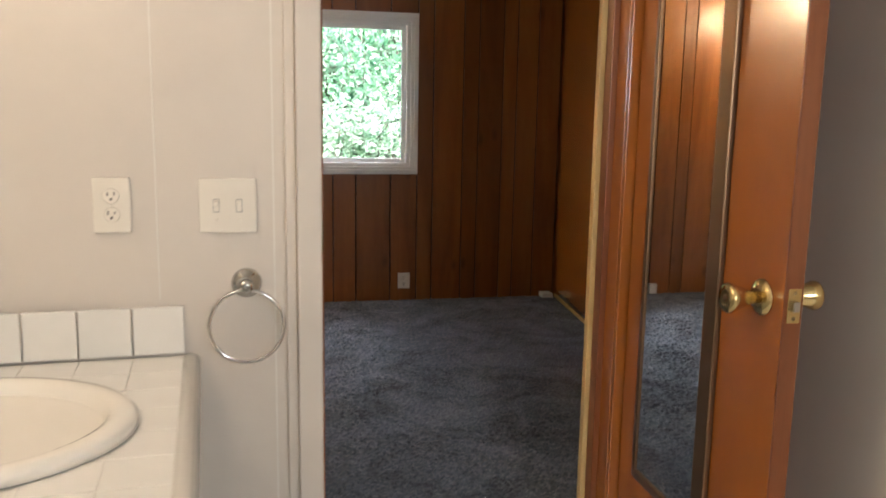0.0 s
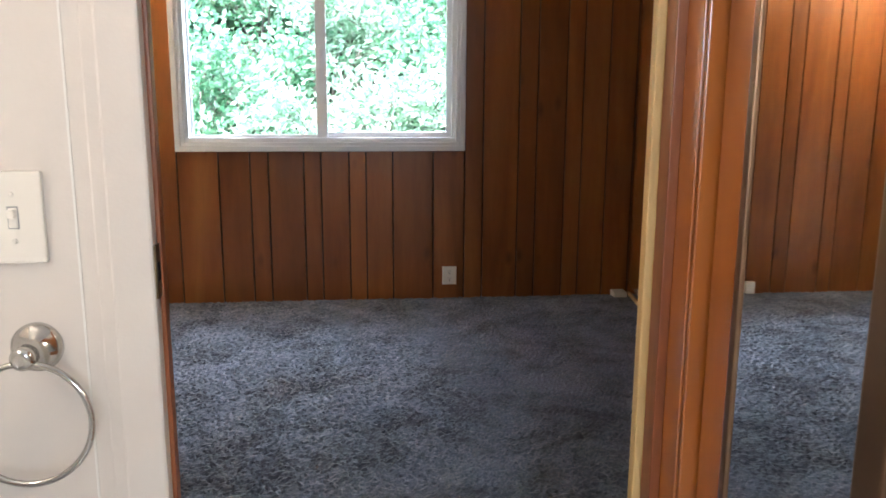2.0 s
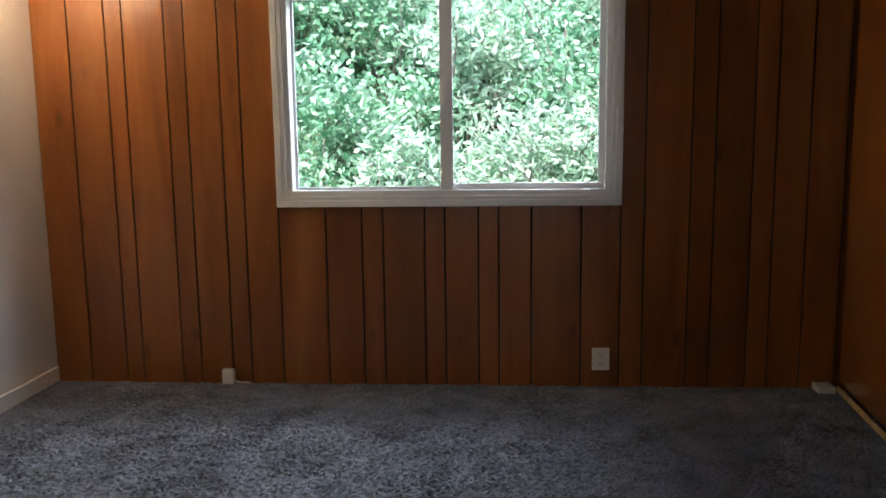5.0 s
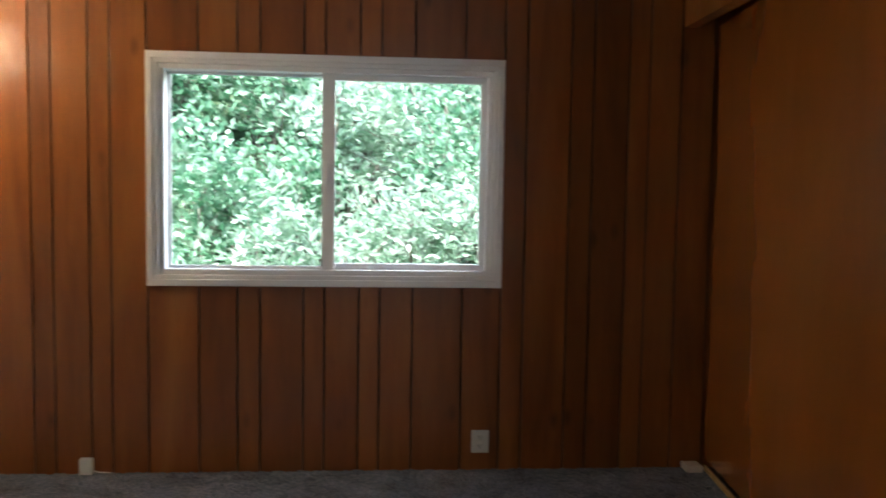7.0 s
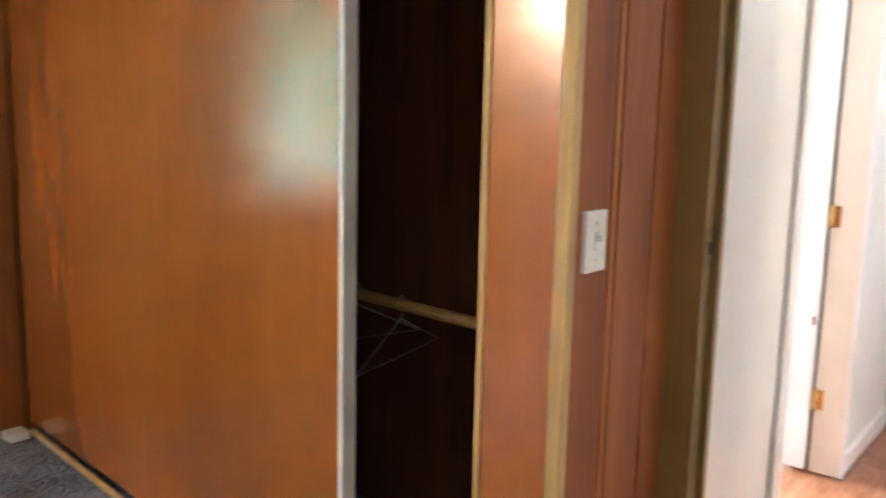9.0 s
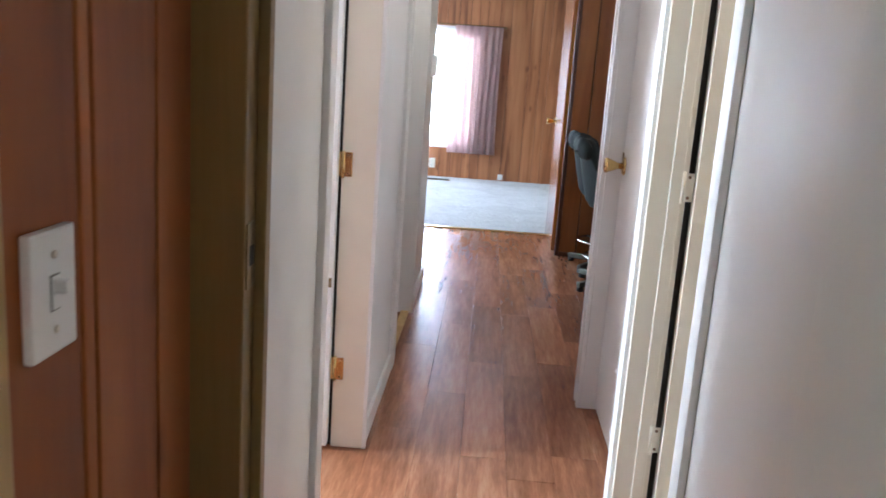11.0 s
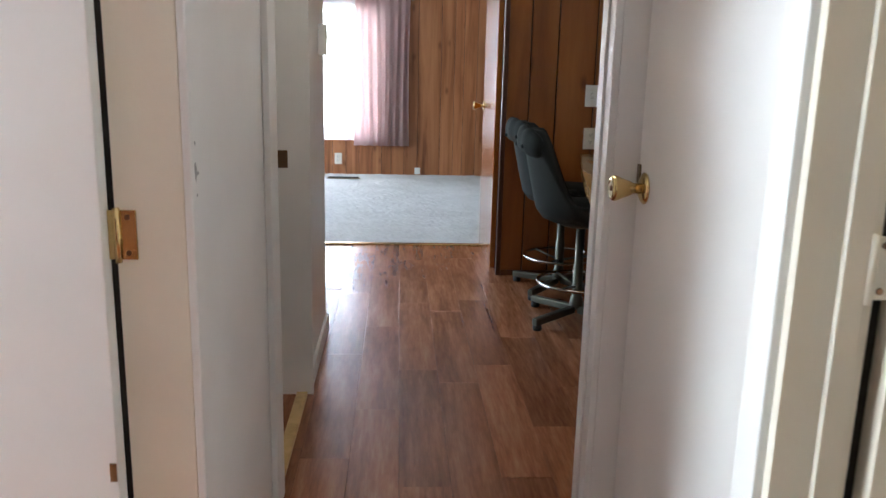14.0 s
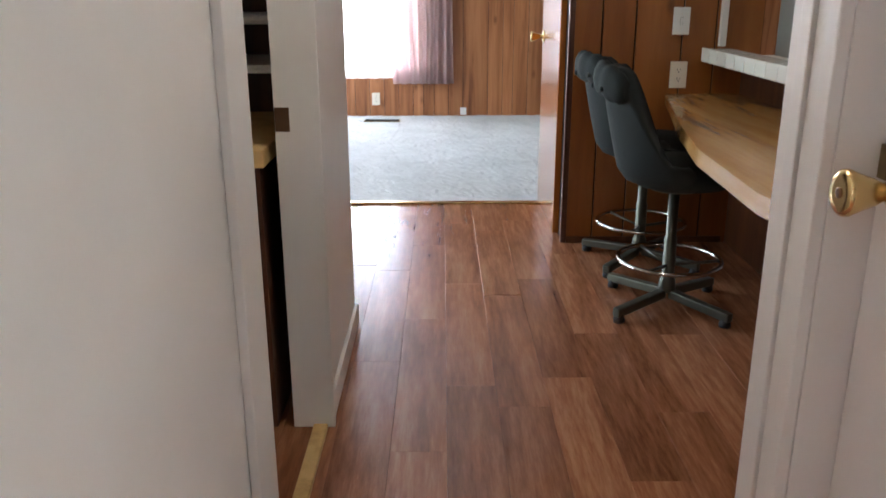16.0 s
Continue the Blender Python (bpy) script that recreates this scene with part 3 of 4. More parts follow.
for z in (0.94, 0.896):
    part("screw", turned(bmesh.new(), [(0.004, 0), (0.003, 0.0015)], pose(0.0175, -L - 0.0065, z, 90), 10), M_AGED, lp)

# ---- bedroom ----
win = thing("window_1", "white framed sliding window with two panes", "window", (0.497, 6.0, 0.837), kind="structure")
W, H = 1.568, 1.02


def frame_ring(x0, x1, z0, z1, w, y0, y1, bevel=0.004):
    bm = bmesh.new()
    box(bm, x0, x1, y0, y1, z0, z0 + w, bevel)
    box(bm, x0, x1, y0, y1, z1 - w, z1, bevel)
    box(bm, x0, x0 + w, y0, y1, z0 + w - 0.001, z1 - w + 0.001, bevel)
    box(bm, x1 - w, x1, y0, y1, z0 + w - 0.001, z1 - w + 0.001, bevel)
    return bm


h = W / 2
part("outer_trim", frame_ring(-h, h, 0, H, 0.03, -0.022, 0.012), M_VINYL_TRIM, win)
part("middle_trim", frame_ring(-h + 0.03, h - 0.03, 0.03, H - 0.03, 0.02, -0.016, 0.03), M_VINYL_TRIM, win)
part("window_frame", frame_ring(-h + 0.05, h - 0.05, 0.05, H - 0.05, 0.024, -0.004, 0.09), M_VINYL_TRIM, win)
sash = part("fixed_sash", frame_ring(0.0, h - 0.074, 0.074, H - 0.074, 0.028, 0.03, 0.06), M_VINYL_TRIM, win)
part("pane", boxed(0.027, h - 0.101, 0.043, 0.047, 0.1, H - 0.1), M_GLASS, sash)
sash2 = part("sliding_sash", frame_ring(-h + 0.074, 0.005, 0.074, H - 0.074, 0.012, 0.065, 0.085), M_VINYL_TRIM, win)
part("meeting_stile", boxed(-0.028, 0.03, 0.008, 0.03, 0.074, H - 0.074, bevel=0.004), M_VINYL_TRIM, win)
part("pane", boxed(-h + 0.085, -0.005, 0.073, 0.077, 0.085, H - 0.085), M_GLASS, sash2)
part("latch", boxed(-0.012, 0.004, -0.004, 0.008, 0.45, 0.55, bevel=0.003), M_VINYL_TRIM, win)
part("track_stop", boxed(-0.44, -0.03, 0.02, 0.035, 0.075, 0.09, bevel=0.002), M_VINYL_TRIM, win)
for o in win.children_recursive:
    if o.name.startswith("pane"):
        o.visible_shadow = False

# closet front: a slightly skewed line of sliding doors
closet = thing("closet_door", "orange veneer sliding closet door with pale edge strip", "closet door", (2.003, 3.621, 0), turn=-5.6)
part("door_panel", boxed(0.02, 0.045, 0.42, 2.355, 0.045, 2.04, bevel=0.002), M_DOOR, closet)
part("edge_strip", boxed(0.014, 0.05, 0.404, 0.42, 0.045, 2.04, bevel=0.002), M_WHITE, closet, "pale painted edge strip")
rear = thing("closet_rear_door", "orange veneer sliding closet door behind the front one", "closet door", (2.003, 3.621, 0), turn=-5.6)
part("door_panel", boxed(0.06, 0.085, 0.5, 2.3, 0.03, 2.04), M_DOOR, rear)
bm = boxed(0.012, 0.024, 0.4, 2.35, -0.004, 0.02, bevel=0.003)
bm.transform(pose(2.003, 3.621, 0, 0, 0, -5.6))
structure("closet_track", bm, M_EDGE, "pale floor track under the closet doors", "track")
blk = thing("wood_block", "small white painted wood block in the closet corner", "block", (2.17, 5.93, 0.0))
part("block", boxed(-0.025, 0.05, -0.03, 0.055, 0, 0.03, bevel=0.004), M_WHITE, blk)
structure("closet_header", boxed(2.1, 2.16, 3.6, 6.0, 2.03, CEIL), M_PANEL, "panelled header above the closet", "wall")
# Closet back and side: the interior's shade is put into the wood colour.
structure("closet_back", boxed(2.72, 2.78, 3.55, 6.012, 0, CEIL), M_PANEL_DARK, "closet back wall darkened for the shade inside")
structure("closet_side", boxed(2.06, 2.75, 3.545, 3.61, 0, CEIL), M_PANEL_DARK, "closet side wall darkened for the shade inside")
post = thing("closet_post", "orange veneer post beside the closet opening", "post", (2.0, 3.471, 0))
part("post_face", boxed(-0.012, 0.06, 0.0, 0.137, 0, CEIL - 0.01, bevel=0.002), M_DOOR, post)
part("edge_strip", boxed(-0.016, 0.02, 0.137, 0.15, 0, CEIL - 0.01, bevel=0.002), M_EDGE, post, "pale raw wood edge")
structure("trim_closet", boxed(1.975, 1.999, 3.444, 3.47, 0, 2.08, bevel=0.004), M_EDGE, "pale varnished trim strip", "trim")
structure("wall_switch_core", boxed(2.0, 2.38, 3.466, 3.5, 0, CEIL), M_GROOVE, "dark panelled strip beside the door")
# Rod and hangers take darker materials, so closet shade is in their colour.
rod = thing("closet_rod", "round wooden closet rod", "closet rod", (2.4, 3.61, 0.74))
part("rod", tube(bmesh.new(), [(-0.12, 0.0, 0.05), (0.16, 2.3, 0.03)], 0.014, 12), M_OLIVE, rod)
hangers = []
for k, (y, tilt) in enumerate(((4.12, 12), (4.32, -18))):
    hg = thing("coat_hanger", "thin white wire coat hanger on the rod", "hanger", (2.345 + 0.04 * k, y, 0.785), group="hangers on the closet rod", turn=tilt)
    pts = [(-0.018, 0, 0.0), (-0.012, 0, 0.018), (0.006, 0, 0.022), (0.018, 0, 0.008), (0.012, 0, -0.01), (0, 0, -0.035)]
    part("hook", tube(bmesh.new(), pts, 0.002, 6), M_GREYWALL, hg)
    part("shoulder_wire", tube(bmesh.new(), [(0, 0, -0.035), (-0.2, 0, -0.13), (0.2, 0, -0.13)], 0.002, 6, True), M_GREYWALL, hg)

switch((2.06, 3.452, 1.04), 0, 1, M_WPLASTIC, "white toggle light switch on wood panelling", 0.066, 0.1)
st2 = thing("strike_plate", "dark brass strike plate on olive jamb", "strike plate", (2.4, 3.39, 1.0))
part("plate", boxed(-0.016, 0.016, -0.0025, 0, -0.04, 0.04, bevel=0.001), M_AGED, st2)
part("latch_hole", boxed(-0.008, 0.008, -0.0032, -0.0025, -0.012, 0.012), M_BLACK, st2)
outlet((1.198, 5.995, 0.128), 0, 0.08, 0.105, label="ivory wall outlet low on dark panelling")
jb = thing("cable_box", "small white cable box tilted on the panelling", "cable box", (-0.55, 5.985, 0.035))
part("cover", boxed(-0.027, 0.027, -0.03, 0.006, -0.035, 0.035, bevel=0.004), M_WPLASTIC, jb)
part("cable", tube(bmesh.new(), [(0.02, -0.005, -0.02), (0.05, -0.006, -0.03), (0.1, -0.004, -0.032)], 0.003, 6), M_WPLASTIC, jb)
outlet((-1.41, 5.35, 0.17), 90, label="white wall outlet on the painted wall", material=M_WPLASTIC)
sc = thing("wall_sconce", "warm glass wall light in the bedroom corner", "wall light", (-1.41, 5.42, 1.95))
part("backplate", turned(bmesh.new(), [(0.05, 0), (0.05, 0.01), (0.03, 0.02), (0.012, 0.03), (0.012, 0.09)], pose(0, 0, 0, 0, 90), 20), M_BRASS, sc)

bdoor = thing("bedroom_door", "white painted bedroom door standing open", "door", (2.37, 2.705, 0), turn=180)
part("door_leaf", boxed(0.0, 0.66, -0.035, 0.0, 0.015, 2.02, bevel=0.002), M_WHITE, bdoor)
knob(bdoor, (0.6, -0.0355, 0.98), 0, M_AGED)
for z in (0.25, 1.0, 1.8):
    hinge(bdoor, (0.0, -0.001, z), 0, M_AGED)

# ---- hall doors ----
sd = thing("side_room_door", "white painted door open into the side room", "door", (3.95, 3.57, 0))
part("door_leaf", boxed(-0.028, 0.007, -0.002, 0.66, 0.012, 2.02, bevel=0.002), M_WHITE, sd)
part("worn_spot", boxed(-0.0305, -0.0275, 0.0, 0.01, 0.55, 0.58), M_AGED, sd, "chipped dark paint at the edge")
for z in (0.273, 0.936, 1.75):
    hinge(sd, (0.002, -0.016, z), -90)
# Near-black strip: the hinge gap's shade, put in as colour.
structure("hinge_shade", boxed(3.634, 3.64, 2.535, 2.59, 0, 2.03), M_GROOVE, "dark strip painting the shade behind the hinged door edge", "trim")
rd = thing("small_bath_door", "cream white door open into the small bathroom", "door", (3.62, 2.572, 0))
part("door_leaf", boxed(-0.02, 0.015, -0.56, 0.0, 0.012, 2.02, bevel=0.002), M_CREAM, rd)
for z in (0.27, 0.98, 1.75):
    hinge(rd, (-0.001, 0.03, z), -90, M_CREAM)
cd = thing("hall_closet_door", "white closed hallway door with a brass knob", "door", (3.703, 2.625, 0))
part("door_leaf", boxed(0.0, 0.755, -0.035, 0.0, 0.01, 2.02, bevel=0.002), M_WHITE, cd)
knob(cd, (0.7, 0.001, 0.95), 180, M_BRASS, label="brass and cream knob")
part("latch_tab", boxed(0.738, 0.756, 0.0, 0.004, 0.955, 0.995), M_AGED, cd)
st3 = thing("strike_plate", "dark strike plate on the utility room jamb", "strike plate", (5.55, 3.535, 0.86))
part("plate", boxed(-0.003, 0.0, -0.018, 0.018, -0.03, 0.03, bevel=0.001), M_DARKMETAL, st3)
th = thing("thermostat", "small grey wall thermostat", "thermostat", (6.1, 3.46, 1.27))
part("body", boxed(-0.035, 0.035, -0.03, 0, -0.06, 0.06, bevel=0.006), M_WPLASTIC, th)
part("dial_window", boxed(-0.02, 0.02, -0.032, -0.03, 0.005, 0.035), M_GREYWALL, th)

# worn marks on the hall wall
for dx, dz, w, hh in ((0.0, 0.0, 0.011, 0.02), (0.012, -0.004, 0.012, 0.004), (0.002, 0.045, 0.005, 0.005), (0.004, -0.038, 0.004, 0.004)):
    sm = thing("scuff_mark", "small dark scuff on white hallway wall", "scuff", (4.044 + dx, 3.4595, 1.019 + dz), group="scuffs on the hallway wall")
    bm = turned(bmesh.new(), [(1.0, 0.0), (0.8, 0.0006)], pose(0, 0, 0, 90), 9)
    for i, v in enumerate(bm.verts):
        v.co.x *= w * (0.7 + 0.3 * math.sin(i * 2.3))
        v.co.z *= hh * (0.7 + 0.3 * math.cos(i * 1.7))
    part("mark", bm, M_GREYWALL, sm)

# utility room seen through the second opening
uc = thing("utility_counter", "dark cabinet with a pale wood counter", "counter", (5.75, 4.2, 0))
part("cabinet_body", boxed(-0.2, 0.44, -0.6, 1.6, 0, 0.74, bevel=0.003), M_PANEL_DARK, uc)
part("counter_top", boxed(-0.24, 0.44, -0.62, 1.6, 0.745, 0.79, bevel=0.004), M_EDGE, uc)
tray = thing("tray", "white tray lying on the utility counter", "tray", (5.75, 3.85, 0.791))
part("tray_body", boxed(-0.16, 0.18, -0.12, 0.3, 0, 0.02, bevel=0.006), M_WPLASTIC, tray)
for z in (0.96, 1.09, 1.3):
    sh = thing("wall_shelf", "white rounded shelf on dark wall", "shelf", (6.0, 4.1, z), group="utility shelves")
    part("board", boxed(-0.2, 0.2, -0.5, 0.9, -0.012, 0.012, bevel=0.01), M_WHITE, sh)

# ---- kitchen bar and living room ----
pen = part("wall_bar_end", boxed(7.305, 8.1, 1.7, 2.56, 0, CEIL), M_GROOVE)
tagged(pen, "dark panelled wall block at the end of the bar", "wall", kind="structure")
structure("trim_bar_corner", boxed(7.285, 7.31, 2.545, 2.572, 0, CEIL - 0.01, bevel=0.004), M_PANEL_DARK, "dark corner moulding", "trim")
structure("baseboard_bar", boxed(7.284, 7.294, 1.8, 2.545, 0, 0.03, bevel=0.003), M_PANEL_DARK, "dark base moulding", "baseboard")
fd = thing("entry_door", "glossy brown veneer door beside the bar wall", "door", (7.42, 2.562, 0))
part("door_leaf", boxed(0, 0.68, 0, 0.03, 0.01, 2.03, bevel=0.003), M_DOOR, fd)
knob(fd, (0.61, 0.031, 0.925), 180, M_BRASS, lock=False)

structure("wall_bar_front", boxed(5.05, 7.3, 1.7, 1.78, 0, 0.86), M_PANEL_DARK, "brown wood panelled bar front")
desk = thing("bar_desk", "pale butcher block desk top with a clipped corner", "desk", (6.2, 1.95, 0.0))
bm = bmesh.new()
outline = [(1.085, 0.17), (0.18, 0.352), (-0.27, 0.425), (-0.82, 0.45), (-1.15, 0.41), (-1.15, -0.165), (1.085, -0.165)]
lo = [bm.verts.new((x, y, 0.66)) for x, y in outline]
hi = [bm.verts.new((x, y, 0.71)) for x, y in outline]
bm.faces.new(lo[::-1]), bm.faces.new(hi)
for i in range(7):
    bm.faces.new((lo[i], lo[(i + 1) % 7], hi[(i + 1) % 7], hi[i]))
bmesh.ops.bevel(bm, geom=list(bm.edges), offset=0.004, segments=2, affect="EDGES")
part("desk_top", bm, M_DESK, desk)
part("support_bracket", boxed(-0.6, -0.56, -0.16, 0.2, 0.5, 0.66), M_PANEL_DARK, desk)
ledge = thing("bar_ledge", "raised bar ledge edged with cream tiles", "ledge", (6.2, 1.8, 0.86))
base = part("ledge_board", boxed(-1.15, 1.09, -0.2, 0.16, 0.0, 0.02), M_GROUT, ledge)
for i in range(20):
    part("edge_tile", boxed(1.08 - (i + 1) * 0.109, 1.077 - i * 0.109, 0.155, 0.175, -0.005, 0.055, bevel=0.004), M_TILE, ledge)
    part("top_tile", boxed(1.08 - (i + 1) * 0.109, 1.077 - i * 0.109, 0.04, 0.153, 0.02, 0.05, bevel=0.003), M_TILE, ledge)
structure("trim_opening", boxed(7.27, 7.3, 1.87, 1.9, 0.92, CEIL, bevel=0.003), M_WHITE, "white trim at the kitchen opening", "trim")
fr = thing("refrigerator", "grey refrigerator side behind the bar", "refrigerator", (7.0, 1.35, 0))
part("body", boxed(-0.3, 0.27, -0.3, 0.3, 0.02, 1.75, bevel=0.01), M_GREYWALL, fr)
part("door", boxed(-0.36, -0.31, -0.3, 0.3, 0.05, 1.75, bevel=0.012), M_GREYWALL, fr)
switch((7.285, 2.075, 1.03), -90, 1, M_WPLASTIC, "white rounded switch on the bar wall")
outlet((7.285, 2.07, 0.795), -90, label="ivory outlet above the bar desk")


def stool():
    o = thing("bar_stool", "charcoal upholstered swivel bar stool with chrome foot ring", "bar stool", (0, 0, 0), group="stools at the bar desk")
    # bucket back, open towards -y
    bm = bmesh.new()
    rows = []
    N, K = 22, 10
    for j in range(K + 1):
        f = j / K
        row = []
        for i in range(N + 1):
            a = radians(-118 + 236 * i / N)
            side = abs(a) / radians(118)
            r = 0.185 + 0.03 * math.sin(1.6 * f) - 0.014 * (f > 0.92) - 0.02 * (f < 0.05)
            w = min(1.0, max(0.0, (side - 0.28) / 0.6))
            top = 0.905 - 0.33 * w * w * (3 - 2 * w)
            zz = 0.5 + (top - 0.5) * f
            row.append((r * math.sin(a) * 1.02, r * math.cos(a) + 0.055 * f + 0.02, zz))
        rows.append(row)
    outer = [[bm.verts.new(p) for p in row] for row in rows]
    inner = [[bm.verts.new((p[0] * 0.82, p[1] * 0.82 - 0.005, p[2])) for p in row] for row in rows]
    for j in range(K):
        for i in range(N):
            bm.faces.new((outer[j][i], outer[j][i + 1], outer[j + 1][i + 1], outer[j + 1][i]))
            bm.faces.new((inner[j][i], inner[j + 1][i], inner[j + 1][i + 1], inner[j][i + 1]))
    for i in range(N):
        bm.faces.new((outer[K][i], outer[K][i + 1], inner[K][i + 1], inner[K][i]))
        bm.faces.new((outer[0][i], inner[0][i], inner[0][i + 1], outer[0][i + 1]))
    for j in range(K):
        bm.faces.new((outer[j][0], outer[j + 1][0], inner[j + 1][0], inner[j][0]))
        bm.faces.new((outer[j][N], inner[j][N], inner[j + 1][N], outer[j + 1][N]))
    for fc in bm.faces:
        fc.smooth = True
    back = part("backrest", bm, M_FABRIC, o)
    # rolled head cushion with tufts
    bm = bmesh.new()
    rings = []
    for i in range(25):
        a = -0.85 + 1.7 * i / 24
        pinch = 1 - 0.16 * abs(math.cos(9.5 * a)) ** 6
        fat = pinch * min(1.0, 0.55 + 3.2 * (0.85 - abs(a)))
        ring_pts = []
        for q in range(14):
            b = 2 * math.pi * q / 14
            rad = 0.222 + 0.036 * fat * math.cos(b)
            ring_pts.append(bm.verts.new((rad * math.sin(a), rad * math.cos(a) + 0.062, 0.865 - 0.045 * a * a + 0.062 * fat * math.sin(b))))
        rings.append(ring_pts)
    for p, q in zip(rings, rings[1:]):
        for i in range(14):
            bm.faces.new((p[i], p[(i + 1) % 14], q[(i + 1) % 14], q[i])).smooth = True
    bm.faces.new(rings[0][::-1])
    bm.faces.new(rings[-1])
    part("head_roll", bm, M_FABRIC, back)
    for a in (-0.45, 0.0, 0.45):
        part("tuft_button", turned(bmesh.new(), [(0.011, 0), (0.008, 0.006), (0.002, 0.008)], pose(0.255 * math.sin(a), 0.255 * math.cos(a) + 0.062, 0.835, -90, 0, -math.degrees(a)), 10), M_FABRIC, back)
    part("seat", turned(bmesh.new(), [(0.12, 0.478), (0.17, 0.486), (0.195, 0.51), (0.19, 0.55), (0.16, 0.572), (0.02, 0.578)], pose(0, -0.02, 0), 32), M_FABRIC, o)
    part("seat_plate", turned(bmesh.new(), [(0.09, 0.463), (0.12, 0.478)], seg=20), M_STOOLMETAL, o)
    post = part("column", turned(bmesh.new(), [(0.03, 0.06), (0.034, 0.07), (0.03, 0.11), (0.024, 0.12), (0.024, 0.27), (0.02, 0.275), (0.02, 0.475)], seg=20), M_STOOLMETAL, o)
    ringp = part("foot_ring", tube(bmesh.new(), [(0.19 * math.cos(a), 0.19 * math.sin(a), 0.19) for a in np.linspace(0, 2 * math.pi, 40, endpoint=False)], 0.0085, 10, True), M_CHROME, o, "chrome foot ring")
    for k in range(3):
        a = radians(30 + 120 * k)
        part("ring_spoke", tube(bmesh.new(), [(0.025 * math.cos(a), 0.025 * math.sin(a), 0.17), (0.185 * math.cos(a), 0.185 * math.sin(a), 0.19)], 0.006, 8), M_STOOLMETAL, ringp)
    for k in range(4):
        a = radians(45 + 90 * k)
        bm = bmesh.new()
        box(bm, 0.02, 0.285, -0.016, 0.016, 0.028, 0.062, 0.006)
        for v in bm.verts:
            v.co.z -= 0.018 * max(0, v.co.x - 0.02) / 0.265 - 0.012
        bm.transform(Matrix.Rotation(a, 4, "Z"))
        lg = part("leg", bm, M_STOOLMETAL, o)
        part("rubber_foot", turned(bmesh.new(), [(0.02, 0.0), (0.022, 0.012), (0.016, 0.032)], Matrix.Rotation(a, 4, "Z") @ pose(0.265, 0, 0), 12), M_RUBBER, lg)
    return o


s1 = stool()
s1.matrix_basis = pose(6.46, 2.28, 0, 0, 0, -8)
copy_thing(s1, pose(6.99, 2.265, 0, 0, 0, 4))

# living room window and curtains on the far wall
lw = thing("window_2", "bright living room window behind a white sheer", "window", (11.5, 4.1, 0.38), kind="structure")
part("window_frame", box(box(box(boxed(0.02, 0.1, -0.75, -0.7, 0, 1.38), 0.02, 0.1, 0.7, 0.75, 0, 1.38), 0.02, 0.1, -0.7, 0.7, 0, 0.05), 0.02, 0.1, -0.7, 0.7, 1.33, 1.38), M_VINYL_TRIM, lw)
pn = part("pane", boxed(0.05, 0.055, -0.7, 0.7, 0.05, 1.33), M_GLASS, lw)
pn.visible_shadow = False


def drape(name, y0, y1, z0, z1, x, folds, depth, material, label, seed):
    rng = random.Random(seed)
    bm = bmesh.new()
    n = folds * 10
    ph = [rng.uniform(0.6, 1.3) for _ in range(folds + 1)]
    cols = []
    for i in range(n + 1):
        f = i / n
        k = int(f * folds)
        dx = depth * ph[k] * math.sin(2 * math.pi * f * folds)
        col = []
        for j in range(9):
            g = j / 8
            col.append(bm.verts.new((x + dx * (0.55 + 0.45 * (1 - g)), y0 + (y1 - y0) * f + 0.012 * math.sin(7 * f + 3 * g), z0 + (z1 - z0) * g)))
        cols.append(col)
    for a, b in zip(cols, cols[1:]):
        for j in range(8):
            fc = bm.faces.new((a[j], b[j], b[j + 1], a[j + 1]))
            fc.smooth = True
    bmesh.ops.solidify(bm, geom=list(bm.faces), thickness=0.002)
    c = thing(name, label, "curtain", (0, 0, 0))
    part("cloth", bm, material, c)
    return c


drape("sheer_curtain", 3.4, 4.82, 0.36, 1.8, 11.46, 14, 0.012, M_SHEER, "white sheer curtain glowing with daylight", 3)
drape("curtain", 3.03, 3.6, 0.31, 1.81, 11.42, 7, 0.03, M_CURTAIN, "dusty pink curtain drawn to one side", 5)
cr = thing("curtain_rod", "thin brown curtain rod", "curtain rod", (11.44, 4.0, 1.815))
part("rod", tube(bmesh.new(), [(0, -1.0, 0), (0, 1.0, 0)], 0.008, 8), M_AGED, cr)
part("bracket", boxed(-0.005, 0.06, -1.0, -0.985, -0.02, 0.01), M_AGED, cr)
outlet((11.493, 3.78, 0.16), -90, label="ivory outlet low on living room panelling")
ob2 = thing("cable_box", "small white cable plate at the floor", "cable box", (11.493, 2.935, 0.04))
part("cover", boxed(-0.015, 0.0, -0.03, 0.03, -0.035, 0.035, bevel=0.003), M_WPLASTIC, ob2)
vent = thing("floor_vent", "brown metal floor vent in the carpet", "vent", (11.15, 3.7, 0.0))
part("frame", boxed(-0.06, 0.06, -0.17, 0.17, 0, 0.006), M_AGED, vent)
for i in range(5):
    part("slat", boxed(-0.045 + i * 0.02, -0.037 + i * 0.02, -0.155, 0.155, 0.006, 0.009), M_BLACK, vent)

# ---- planting outside the bedroom window ----
hill = bmesh.new()
for i in range(25):
    for j in range(13):
        y = 7.2 + 0.75 * j
        hill.verts.new((-9 + 0.8 * i, y, -0.5 + 0.62 * max(0, y - 7.6) + 0.12 * math.sin(i * 1.7 + j * 2.3)))
hill.verts.ensure_lookup_table()
for i in range(24):
    for j in range(12):
        hill.faces.new([hill.verts[k] for k in (i * 13 + j, (i + 1) * 13 + j, (i + 1) * 13 + j + 1, i * 13 + j + 1)])
tagged(part("hillside", hill, M_EARTH), "steep planted bank outside the window", "ground", kind="structure")


